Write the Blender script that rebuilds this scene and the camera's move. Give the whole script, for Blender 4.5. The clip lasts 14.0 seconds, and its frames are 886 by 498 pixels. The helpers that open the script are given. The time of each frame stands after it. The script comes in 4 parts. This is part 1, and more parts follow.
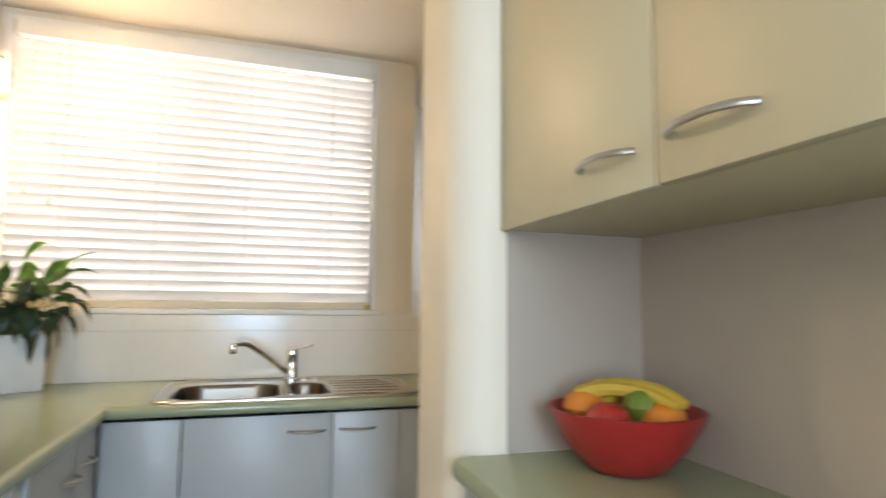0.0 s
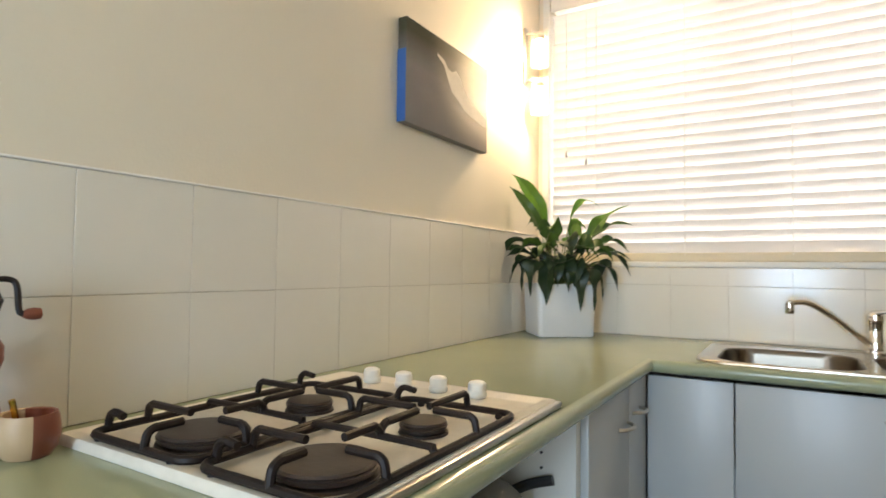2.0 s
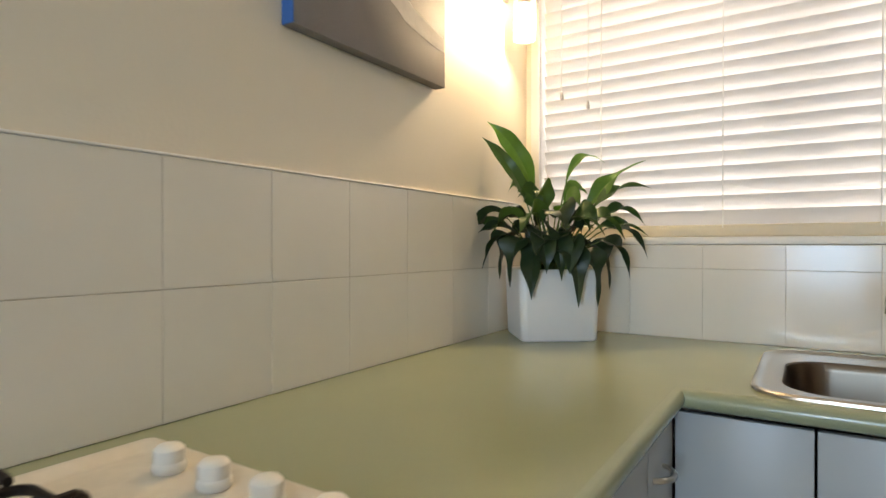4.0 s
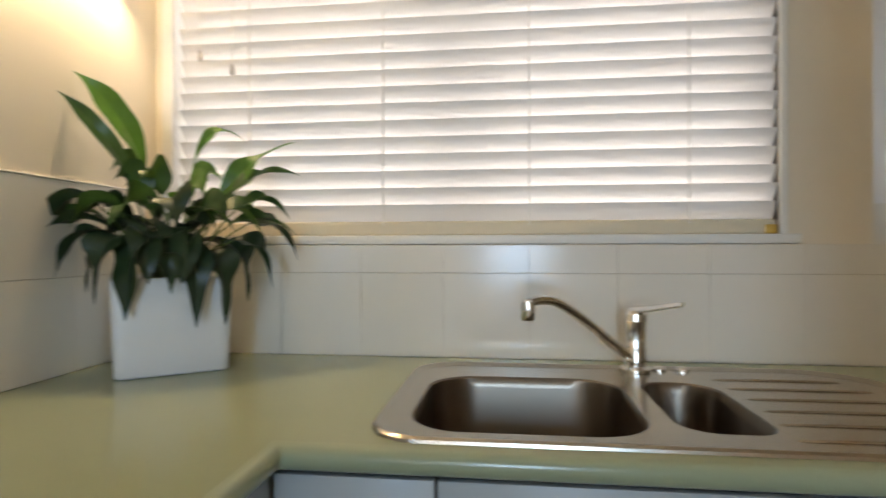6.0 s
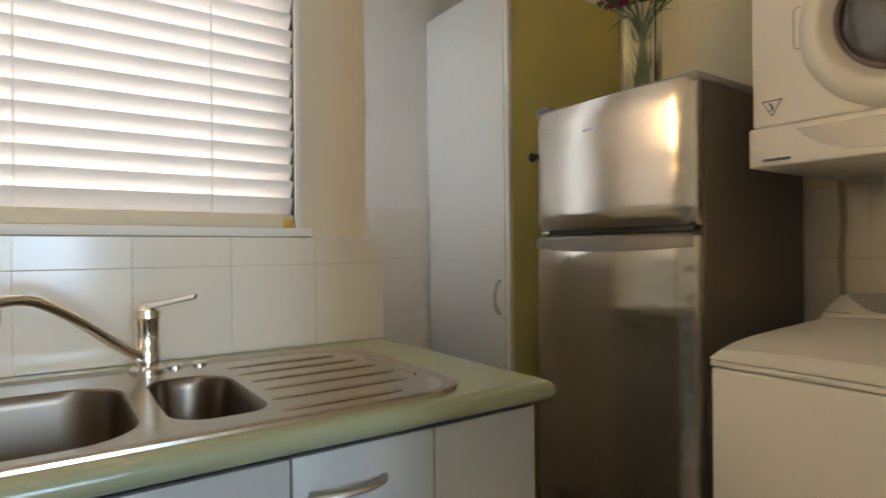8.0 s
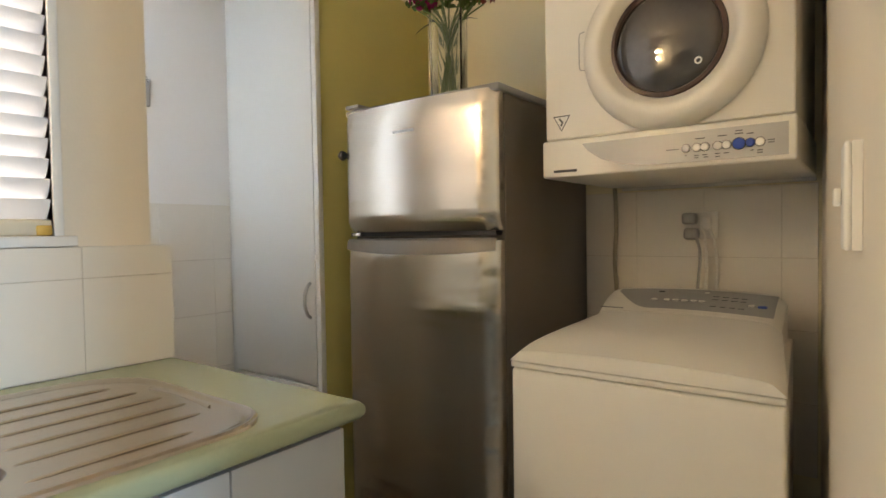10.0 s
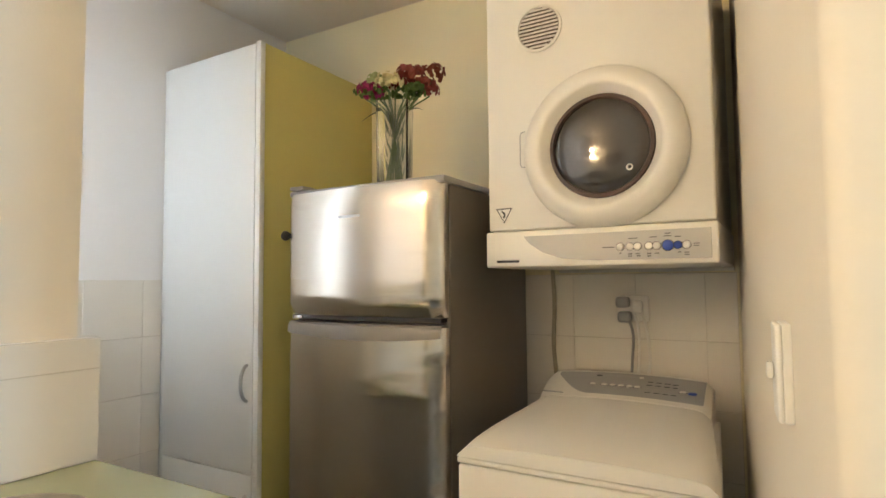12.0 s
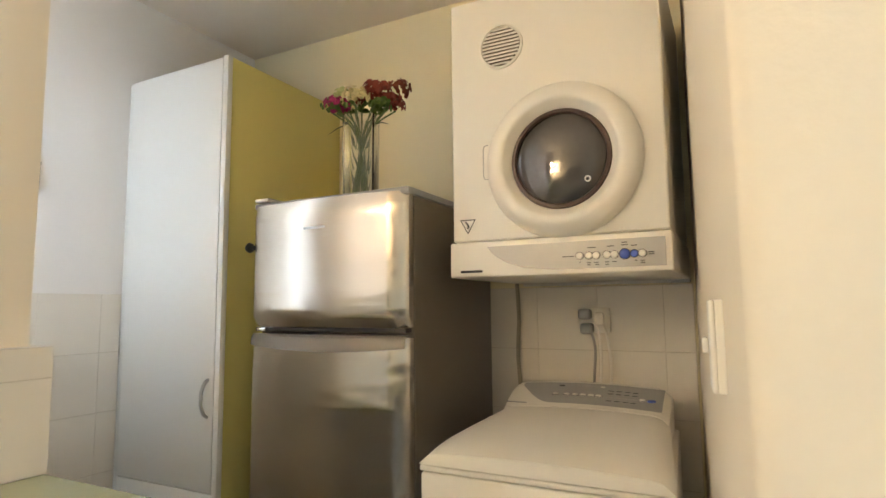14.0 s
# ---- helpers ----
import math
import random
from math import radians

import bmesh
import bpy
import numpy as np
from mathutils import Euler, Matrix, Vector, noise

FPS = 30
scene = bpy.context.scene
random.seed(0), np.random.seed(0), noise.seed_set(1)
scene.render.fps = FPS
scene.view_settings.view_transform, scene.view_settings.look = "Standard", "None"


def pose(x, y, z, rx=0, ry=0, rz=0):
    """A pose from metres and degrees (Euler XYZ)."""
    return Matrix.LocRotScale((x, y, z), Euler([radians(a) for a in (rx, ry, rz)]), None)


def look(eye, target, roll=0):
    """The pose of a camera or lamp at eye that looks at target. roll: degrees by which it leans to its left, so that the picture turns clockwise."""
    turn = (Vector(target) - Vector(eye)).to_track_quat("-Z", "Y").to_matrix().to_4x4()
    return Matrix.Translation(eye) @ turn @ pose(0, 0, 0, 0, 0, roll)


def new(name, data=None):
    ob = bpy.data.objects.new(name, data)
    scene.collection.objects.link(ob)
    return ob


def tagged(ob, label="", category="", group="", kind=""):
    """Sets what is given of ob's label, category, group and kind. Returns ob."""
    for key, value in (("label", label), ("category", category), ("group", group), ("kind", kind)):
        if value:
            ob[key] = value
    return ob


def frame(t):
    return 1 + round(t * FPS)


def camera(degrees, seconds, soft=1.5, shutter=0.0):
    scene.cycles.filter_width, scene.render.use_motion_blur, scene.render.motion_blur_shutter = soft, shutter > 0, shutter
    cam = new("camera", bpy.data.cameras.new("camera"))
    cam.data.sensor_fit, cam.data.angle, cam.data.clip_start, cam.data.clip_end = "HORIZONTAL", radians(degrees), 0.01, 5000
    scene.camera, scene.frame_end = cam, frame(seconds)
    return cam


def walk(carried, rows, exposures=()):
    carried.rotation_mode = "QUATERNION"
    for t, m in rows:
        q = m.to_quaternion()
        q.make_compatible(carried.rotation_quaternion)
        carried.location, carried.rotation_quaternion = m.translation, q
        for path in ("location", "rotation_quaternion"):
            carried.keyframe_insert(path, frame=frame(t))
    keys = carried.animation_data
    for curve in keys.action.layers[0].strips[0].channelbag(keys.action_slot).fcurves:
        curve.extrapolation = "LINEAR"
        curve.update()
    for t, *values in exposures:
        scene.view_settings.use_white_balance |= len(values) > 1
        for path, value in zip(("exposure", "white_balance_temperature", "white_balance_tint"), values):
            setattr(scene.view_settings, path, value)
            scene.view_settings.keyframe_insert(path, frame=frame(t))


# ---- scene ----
cam = camera(76.0, 14.0, shutter=0.4)
PATH = [
    (0, (1.037, -2.573, 1.217), (1.646, -0.678, 1.414), 0.6),
    (0.5, (0.963, -2.465, 1.199), (1.056, -0.478, 1.403), 0.4),
    (1, (0.954, -2.368, 1.16), (0.466, -0.441, 1.377), -0.5),
    (1.5, (0.957, -2.336, 1.161), (0.094, -0.536, 1.301), 0.4),
    (2, (0.952, -2.315, 1.147), (-0.091, -0.61, 1.221), 0.7),
    (2.2, (0.951, -2.294, 1.15), (-0.137, -0.616, 1.194), 0.5),
    (4.5, (0.789, -1.563, 1.166), (-0.283, 0.125, 1.151), -0.0),
    (5, (0.834, -1.434, 1.159), (-0.153, 0.306, 1.156), -0.4),
    (5.5, (0.889, -1.37, 1.158), (0.171, 0.497, 1.15), -0.3),
    (6, (0.921, -1.334, 1.159), (0.682, 0.651, 1.156), -0.1),
    (6.5, (0.942, -1.322, 1.146), (1.112, 0.67, 1.159), -0.0),
    (7, (0.97, -1.334, 1.145), (1.461, 0.605, 1.151), -0.3),
    (7.5, (0.999, -1.36, 1.145), (1.836, 0.456, 1.144), -0.3),
    (8, (1.026, -1.342, 1.133), (2.16, 0.305, 1.136), -0.5),
    (8.2, (1.026, -1.359, 1.14), (2.238, 0.233, 1.133), -0.2),
    (8.5, (1.038, -1.363, 1.143), (2.339, 0.156, 1.124), -0.3),
    (11, (1.074, -1.289, 1.244), (2.761, -0.216, 1.223), -0.6),
    (11.5, (1.061, -1.296, 1.274), (2.768, -0.256, 1.313), -0.6),
    (12, (1.043, -1.302, 1.283), (2.766, -0.293, 1.399), -0.5),
    (12.5, (1.036, -1.306, 1.283), (2.772, -0.326, 1.445), -0.5),
    (13, (1.035, -1.309, 1.279), (2.782, -0.354, 1.464), -0.6),
    (13.5, (1.046, -1.312, 1.267), (2.799, -0.37, 1.468), -0.6),
    (14, (1.038, -1.323, 1.243), (2.805, -0.409, 1.446), -0.6),
]
EXPOSURES = [(0, 0.79, 7000, 16), (0.5, 0.88, 7000, 16), (2, 0.82, 7220, 16), (4.5, 0.4, 6970, 16), (6.5, 0.31, 6800, 15), (8.5, 0.73, 6950, 15), (11, 1.33, 6600, 15), (12.5, 1.56, 6670, 14), (14, 1.5, 6670, 14)]
walk(cam, [(t, look(eye, target, roll)) for t, eye, target, roll in PATH], EXPOSURES)

# ---- light ----
world = bpy.data.worlds.new("world")
scene.world = world
world.use_nodes = True
wn = world.node_tree.nodes
sky = wn.new("ShaderNodeTexSky")
sky.sky_type, sky.sun_disc = "NISHITA", False
sky.sun_elevation, sky.sun_rotation = radians(40), radians(200)
world.node_tree.links.new(sky.outputs[0], wn["Background"].inputs[0])
wn["Background"].inputs[1].default_value = 0.12


def lamp(name, kind, power, colour, m, **more):
    data = bpy.data.lights.new(name, kind)
    data.energy, data.color = power, colour
    for key, value in more.items():
        if key == "size":
            data.size = value
        elif key == "size_y":
            data.shape, data.size_y = "RECTANGLE", value
        elif key == "radius":
            data.shadow_soft_size = value
        elif key == "cone":
            data.spot_size, data.spot_blend = value, 0.9
    ob = new(name, data)
    ob.matrix_world = m
    return ob


lamp("window_daylight", "AREA", 51, (1.0, 0.95, 0.88), look((0.79, 1.15, 2.55), (0.79, 0.1, 1.6)), size=2.2, size_y=1.2)
lamp("rear_daylight", "AREA", 39, (0.42, 0.69, 1.0), look((0.97, -4.78, 1.45), (1.0, 0, 1.1)), size=0.62, size_y=1.3)
# Added fill lamp: brightens the kitchen's west wall by bounce off the hall.
lamp("hall_fill", "AREA", 12.5, (0.93, 0.95, 1.0), look((0.02, -4.2, 1.5), (2, -4.2, 1.45)), size=1.0, size_y=1.2)
# Lamp of the unseen niche window, strong enough to brighten the niche.
lamp("assumed_window_daylight", "AREA", 4.2, (0.72, 0.86, 1.0), look((1.6, 0.435, 1.68), (3, 0.435, 1.68)), size=0.32, size_y=1.02)


# ---- materials ----
def mat(name, colour, rough=0.5, metal=0.0, var=0.05, scale=6.0, fine=60.0, bump=0.02, stretch=None, coat=0.0, sheen_rand=0.0):
    m = bpy.data.materials.new(name)
    m.use_nodes = True
    nt, b = m.node_tree, m.node_tree.nodes["Principled BSDF"]
    b.inputs["Roughness"].default_value, b.inputs["Metallic"].default_value = rough, metal
    b.inputs["Coat Weight"].default_value = coat
    tc = nt.nodes.new("ShaderNodeTexCoord")
    mp = nt.nodes.new("ShaderNodeMapping")
    nt.links.new(tc.outputs["Object"], mp.inputs[0])
    if stretch:
        mp.inputs["Scale"].default_value = stretch
    n1, n2 = nt.nodes.new("ShaderNodeTexNoise"), nt.nodes.new("ShaderNodeTexNoise")
    n1.inputs["Scale"].default_value, n2.inputs["Scale"].default_value = scale, fine
    n1.inputs["Detail"].default_value, n2.inputs["Detail"].default_value = 4, 3
    for n in (n1, n2):
        nt.links.new(mp.outputs[0], n.inputs["Vector"])
    mix = nt.nodes.new("ShaderNodeMix")
    mix.data_type = "RGBA"
    lo, hi = [c * (1 - var) for c in colour], [min(1, c * (1 + var)) for c in colour]
    mix.inputs["A"].default_value, mix.inputs["B"].default_value = (*lo, 1), (*hi, 1)
    add = nt.nodes.new("ShaderNodeMath")
    add.operation = "MULTIPLY_ADD"
    nt.links.new(n2.outputs["Fac"], add.inputs[0])
    add.inputs[1].default_value = 0.4
    half = nt.nodes.new("ShaderNodeMath")
    half.operation = "MULTIPLY"
    half.inputs[1].default_value = 0.6
    nt.links.new(n1.outputs["Fac"], half.inputs[0])
    nt.links.new(half.outputs[0], add.inputs[2])
    fac = add.outputs[0]
    if sheen_rand:
        info = nt.nodes.new("ShaderNodeObjectInfo")
        more = nt.nodes.new("ShaderNodeMath")
        more.operation = "MULTIPLY_ADD"
        more.inputs[1].default_value = sheen_rand
        nt.links.new(info.outputs["Random"], more.inputs[0])
        nt.links.new(fac, more.inputs[2])
        fac = more.outputs[0]
    nt.links.new(fac, mix.inputs["Factor"])
    nt.links.new(mix.outputs["Result"], b.inputs["Base Color"])
    rr = nt.nodes.new("ShaderNodeMapRange")
    rr.inputs["To Min"].default_value, rr.inputs["To Max"].default_value = max(0.02, rough - 0.03), min(1, rough + 0.04)
    nt.links.new(n1.outputs["Fac"], rr.inputs["Value"])
    nt.links.new(rr.outputs[0], b.inputs["Roughness"])
    if bump:
        bp = nt.nodes.new("ShaderNodeBump")
        bp.inputs["Strength"].default_value, bp.inputs["Distance"].default_value = bump * 5, 0.002
        nt.links.new(n2.outputs["Fac"], bp.inputs["Height"])
        nt.links.new(bp.outputs[0], b.inputs["Normal"])
    return m


def glow(name, colour, strength):
    m = bpy.data.materials.new(name)
    m.use_nodes = True
    b = m.node_tree.nodes["Principled BSDF"]
    b.inputs["Base Color"].default_value = (*colour, 1)
    b.inputs["Emission Color"].default_value, b.inputs["Emission Strength"].default_value = (*colour, 1), strength
    return m


def glass(name, colour=(1, 1, 1), ior=1.45, rough=0.0):
    m = bpy.data.materials.new(name)
    m.use_nodes = True
    b = m.node_tree.nodes["Principled BSDF"]
    b.inputs["Base Color"].default_value = (*colour, 1)
    b.inputs["Transmission Weight"].default_value, b.inputs["Roughness"].default_value, b.inputs["IOR"].default_value = 1, rough, ior
    return m


def thin(name, colour, amount, rough=0.45, var=0.15, scale=20.0):
    """A leaf or slat that lets some of the light through."""
    m = mat(name, colour, rough, var=var, scale=scale, bump=0.03)
    nt = m.node_tree
    tr, mx = nt.nodes.new("ShaderNodeBsdfTranslucent"), nt.nodes.new("ShaderNodeMixShader")
    colours = [n for n in nt.nodes if n.bl_idname == "ShaderNodeMix"][0]
    nt.links.new(colours.outputs["Result"], tr.inputs[0])
    mx.inputs[0].default_value = amount
    out = nt.nodes["Material Output"]
    nt.links.new(nt.nodes["Principled BSDF"].outputs[0], mx.inputs[1])
    nt.links.new(tr.outputs[0], mx.inputs[2])
    nt.links.new(mx.outputs[0], out.inputs[0])
    return m


WALL = mat("cream_wall_paint", (0.81, 0.728, 0.59), 0.6, var=0.03, scale=1.5, fine=140, bump=0.03)
# Darker than WALL: the servery's dim light is put into this taupe.
SERVERY = mat("dimmed_wall_paint", (0.44, 0.375, 0.305), 0.6, var=0.03, scale=1.5, fine=140, bump=0.03)
# Lighter, yellower copy of WALL: warm bounced light mixed into the paint.
WARMLITWALL = mat("warm_lit_wall_paint", (0.83, 0.75, 0.515), 0.6, var=0.03, scale=1.5, fine=140, bump=0.03)
NICHE = mat("white_wall_paint", (0.82, 0.79, 0.75), 0.6, var=0.03, scale=1.5, fine=140, bump=0.03)
CEIL = mat("ceiling_paint", (0.80, 0.72, 0.61), 0.8, var=0.03, scale=2, fine=120, bump=0.03)
TILE = mat("glazed_tile", (0.80, 0.75, 0.66), 0.16, var=0.03, scale=3, fine=25, bump=0.006, sheen_rand=0.12)
GROUT = mat("grout", (0.60, 0.53, 0.43), 0.9, var=0.15, scale=10, fine=90, bump=0.05)
BENCH = mat("green_laminate", (0.33, 0.36, 0.225), 0.18, var=0.06, scale=5, fine=220, bump=0.004)
DOOR = mat("white_cabinet_board", (0.80, 0.79, 0.74), 0.4, var=0.02, scale=2, fine=160, bump=0.012)
# White board darkened and cooled: weaker ambient and blue daylight put into the colour.
CABINET = mat("dimmed_cabinet_board", (0.46, 0.475, 0.47), 0.35, var=0.02, scale=2, fine=160, bump=0.012)
CREAMDOOR = mat("cream_cabinet_board", (0.56, 0.49, 0.325), 0.4, var=0.02, scale=2, fine=160, bump=0.012)
YELLOW = mat("yellow_green_board", (0.66, 0.58, 0.20), 0.45, var=0.04, scale=3, fine=90, bump=0.02)
CARCASS = mat("carcass_board", (0.74, 0.72, 0.66), 0.5, var=0.03, scale=3, fine=100, bump=0.01)
WHITE = mat("white_enamel", (0.84, 0.80, 0.71), 0.33, var=0.02, scale=3, fine=40, bump=0.0)
WHITEP = mat("white_plastic", (0.84, 0.81, 0.74), 0.35, var=0.02, scale=5, fine=90, bump=0.004)
FRAMEP = mat("white_window_paint", (0.84, 0.82, 0.77), 0.4, var=0.03, scale=4, fine=80, bump=0.01)
POT = mat("white_ceramic", (0.84, 0.84, 0.84), 0.34, var=0.02, scale=8, fine=60, bump=0.005)
# Sink steel darkened for the bowls, so their inner shade is in the colour.
BOWLSHADE = mat("shaded_bowl_steel", (0.22, 0.18, 0.14), 0.28, 1.0, var=0.03, scale=6, fine=200, bump=0.001)
STEEL = mat("brushed_steel", (0.58, 0.525, 0.45), 0.18, 1.0, var=0.04, scale=3, fine=60, bump=0.002, stretch=(1, 1, 14))
grain = STEEL.node_tree.nodes.new("ShaderNodeTangent")
grain.direction_type, grain.axis = "RADIAL", "Z"
STEEL.node_tree.nodes["Principled BSDF"].inputs["Anisotropic"].default_value = 0.9
STEEL.node_tree.links.new(grain.outputs[0], STEEL.node_tree.nodes["Principled BSDF"].inputs["Tangent"])
waves, ripple = STEEL.node_tree.nodes.new("ShaderNodeTexNoise"), STEEL.node_tree.nodes.new("ShaderNodeBump")
waves.inputs["Scale"].default_value, waves.inputs["Detail"].default_value = 2.2, 1.5
ripple.inputs["Strength"].default_value, ripple.inputs["Distance"].default_value = 0.6, 0.012
spread = STEEL.node_tree.nodes.new("ShaderNodeMapping")
spread.inputs["Scale"].default_value = (1, 1.2, 4.5)
for a, b in ((STEEL.node_tree.nodes["Texture Coordinate"].outputs["Object"], spread.inputs[0]), (spread.outputs[0], waves.inputs["Vector"]), (waves.outputs["Fac"], ripple.inputs["Height"]), (ripple.outputs[0], STEEL.node_tree.nodes["Bump"].inputs["Normal"])):
    STEEL.node_tree.links.new(a, b)
SINK = mat("sink_steel", (0.54, 0.49, 0.42), 0.22, 1.0, var=0.03, scale=6, fine=200, bump=0.001, stretch=(1, 5, 1))
CHROME = mat("chrome", (0.78, 0.76, 0.72), 0.1, 1.0, var=0.03, scale=10, fine=50, bump=0.0)
SATIN = mat("satin_metal", (0.55, 0.54, 0.52), 0.33, 1.0, var=0.05, scale=10, fine=80, bump=0.004)
GREYSIDE = mat("grey_fridge_paint", (0.17, 0.145, 0.115), 0.42, 0.2, var=0.05, scale=4, fine=150, bump=0.02)
GREY = mat("grey_plastic", (0.38, 0.36, 0.34), 0.4, var=0.04, scale=6, fine=100, bump=0.005)
PANEL = mat("silver_grey_panel", (0.42, 0.41, 0.39), 0.4, 0.2, var=0.04, scale=6, fine=120, bump=0.005)
DARK = mat("dark_plastic", (0.03, 0.028, 0.026), 0.45, var=0.2, scale=8, fine=90, bump=0.01)
IRON = mat("black_enamelled_iron", (0.016, 0.009, 0.007), 0.5, var=0.3, scale=25, fine=200, bump=0.03)
BLACKMETAL = mat("dark_burner_cap", (0.042, 0.028, 0.022), 0.5, 0.1, var=0.3, scale=30, fine=150, bump=0.03)
IRON.node_tree.nodes["Principled BSDF"].inputs["Specular IOR Level"].default_value = 0.3
BLUE = mat("blue_button", (0.03, 0.08, 0.42), 0.35, var=0.1)
FLOOR = mat("vinyl_floor", (0.36, 0.29, 0.21), 0.45, var=0.15, scale=3, fine=40, bump=0.02)
SLAT = thin("white_slat", (0.80, 0.775, 0.75), 0.075, 0.45, 0.02, 4)
WOODRAIL = thin("cream_bottom_rail", (0.74, 0.66, 0.50), 0.12, 0.5, 0.08, 6)
PANE = glass("window_glass", (0.97, 0.99, 1.0), 1.1)


# ---- mesh helpers ----
ORIGIN = {}


def thing(name, base, label, category, group="", kind=""):
    ob = new(name)
    ob.empty_display_size = 0.1
    ob.location = base
    ORIGIN[ob.name] = Vector(base)
    return tagged(ob, label, category, group, kind)


def part(name, bm, material, parent=None, label="", smooth=True):
    """One mesh object, its bmesh in world metres, under a thing or a part."""
    me = bpy.data.meshes.new(name)
    base = ORIGIN.get(parent.name, Vector((0, 0, 0))) if parent else Vector((0, 0, 0))
    bmesh.ops.translate(bm, verts=bm.verts, vec=-base)
    bmesh.ops.recalc_face_normals(bm, faces=bm.faces)
    bm.to_mesh(me)
    bm.free()
    me.materials.append(material)
    if smooth:
        for p in me.polygons:
            p.use_smooth = True
        me.set_sharp_from_angle(angle=radians(35))
    ob = new(name, me)
    if parent:
        ob.parent = parent
        ORIGIN[ob.name] = base
    if label:
        ob["label"] = label
    return ob


def box(x0, x1, y0, y1, z0, z1, bevel=0.0, seg=2, bm=None):
    own = bmesh.new()
    bmesh.ops.create_cube(own, size=1)
    for v in own.verts:
        v.co = Vector(((x0 + x1) / 2 + v.co.x * (x1 - x0), (y0 + y1) / 2 + v.co.y * (y1 - y0), (z0 + z1) / 2 + v.co.z * (z1 - z0)))
    if bevel:
        bmesh.ops.bevel(own, geom=own.edges[:], offset=bevel, segments=seg, profile=0.5, affect="EDGES")
    return join(bm, own) if bm else own


def join(bm, other):
    me = bpy.data.meshes.new("tmp")
    other.to_mesh(me)
    other.free()
    bm.from_mesh(me)
    bpy.data.meshes.remove(me)
    return bm


def structure(name, bm, material, label, category, smooth=True):
    return tagged(part(name, bm, material, smooth=smooth), label, category, kind="structure")


def lathe(profile, centre, axis="z", seg=32, bm=None, cap=True):
    """A turned shape: profile of (radius, height) about an axis through centre."""
    own = bmesh.new()
    rings = []
    for r, h in profile:
        ring = []
        for i in range(seg):
            a = 2 * math.pi * i / seg
            c, s = r * math.cos(a), r * math.sin(a)
            p = {"z": (c, s, h), "x": (h, c, s), "y": (c, h, s)}[axis]
            ring.append(own.verts.new(Vector(centre) + Vector(p)))
        rings.append(ring)
    for a, b in zip(rings, rings[1:]):
        for i in range(seg):
            own.faces.new((a[i], a[(i + 1) % seg], b[(i + 1) % seg], b[i]))
    if cap:
        for ring, (r, h) in ((rings[0], profile[0]), (rings[-1], profile[-1])):
            if r > 1e-5:
                own.faces.new(ring)
    bmesh.ops.remove_doubles(own, verts=own.verts, dist=1e-6)
    return join(bm, own) if bm else own


def tube(points, radius, seg=10, bm=None, smooth=True, squash=1.0, taper=None):
    """A round bar along points, eased through them."""
    pts = [Vector(p) for p in points]
    if smooth and len(pts) > 2:
        fine = []
        for i in range(len(pts) - 1):
            p0, p1, p2, p3 = pts[max(i - 1, 0)], pts[i], pts[i + 1], pts[min(i + 2, len(pts) - 1)]
            for k in range(6):
                t = k / 6
                fine.append(0.5 * (2 * p1 + (p2 - p0) * t + (2 * p0 - 5 * p1 + 4 * p2 - p3) * t * t + (3 * p1 - p0 - 3 * p2 + p3) * t ** 3))
        pts = fine + [pts[-1]]
    own = bmesh.new()
    rings, side = [], None
    for i, p in enumerate(pts):
        d = (pts[min(i + 1, len(pts) - 1)] - pts[max(i - 1, 0)]).normalized()
        if side is None:
            side = d.orthogonal().normalized()
        side = (side - d * side.dot(d)).normalized()
        up = d.cross(side)
        r = radius if taper is None else radius + (taper - radius) * i / (len(pts) - 1)
        rings.append([own.verts.new(p + side * r * math.cos(2 * math.pi * k / seg) + up * r * squash * math.sin(2 * math.pi * k / seg)) for k in range(seg)])
    for a, b in zip(rings, rings[1:]):
        for k in range(seg):
            own.faces.new((a[k], a[(k + 1) % seg], b[(k + 1) % seg], b[k]))
    own.faces.new(rings[0])
    own.faces.new(rings[-1][::-1])
    return join(bm, own) if bm else own


def rounded(x0, x1, y0, y1, r, seg=6):
    """Corner points of a rounded rectangle, anticlockwise. r: one radius, or four (low-low, high-low, high-high, low-high)."""
    rs = r if isinstance(r, (tuple, list)) else (r,) * 4
    pts = []
    for (cx, cy, a0), q in zip(((x0, y0, 180), (x1, y0, 270), (x1, y1, 0), (x0, y1, 90)), rs):
        ox, oy = cx + (q if cx == x0 else -q), cy + (q if cy == y0 else -q)
        for k in range(seg + 1):
            a = radians(a0 + 90 * k / seg)
            pts.append((ox + q * math.cos(a), oy + q * math.sin(a)))
    return pts


def loft(loops, caps=(True, True), bm=None):
    own = bmesh.new()
    rings = [[own.verts.new(p) for p in loop] for loop in loops]
    n = len(rings[0])
    for a, b in zip(rings, rings[1:]):
        for i in range(n):
            own.faces.new((a[i], a[(i + 1) % n], b[(i + 1) % n], b[i]))
    if caps[0]:
        own.faces.new(rings[0][::-1])
    if caps[1]:
        own.faces.new(rings[-1])
    return join(bm, own) if bm else own


# ---- the room ----
H = 2.4
structure("floor", box(-0.15, 3.05, -5.0, 0.8, -0.1, 0), FLOOR, "brown vinyl kitchen floor", "floor")
structure("ceiling", box(-0.15, 3.05, -5.0, 0.8, H, H + 0.1), CEIL, "plain cream painted plaster ceiling", "ceiling")
wall_w = structure("wall_west", box(-0.15, 0, -3.5, 0.2, 0, H), WALL, "cream painted kitchen wall behind the cooktop", "wall")
WX0, WX1, WZ0, WZ1, WY = 0.05, 1.53, 1.175, 2.36, 0.05
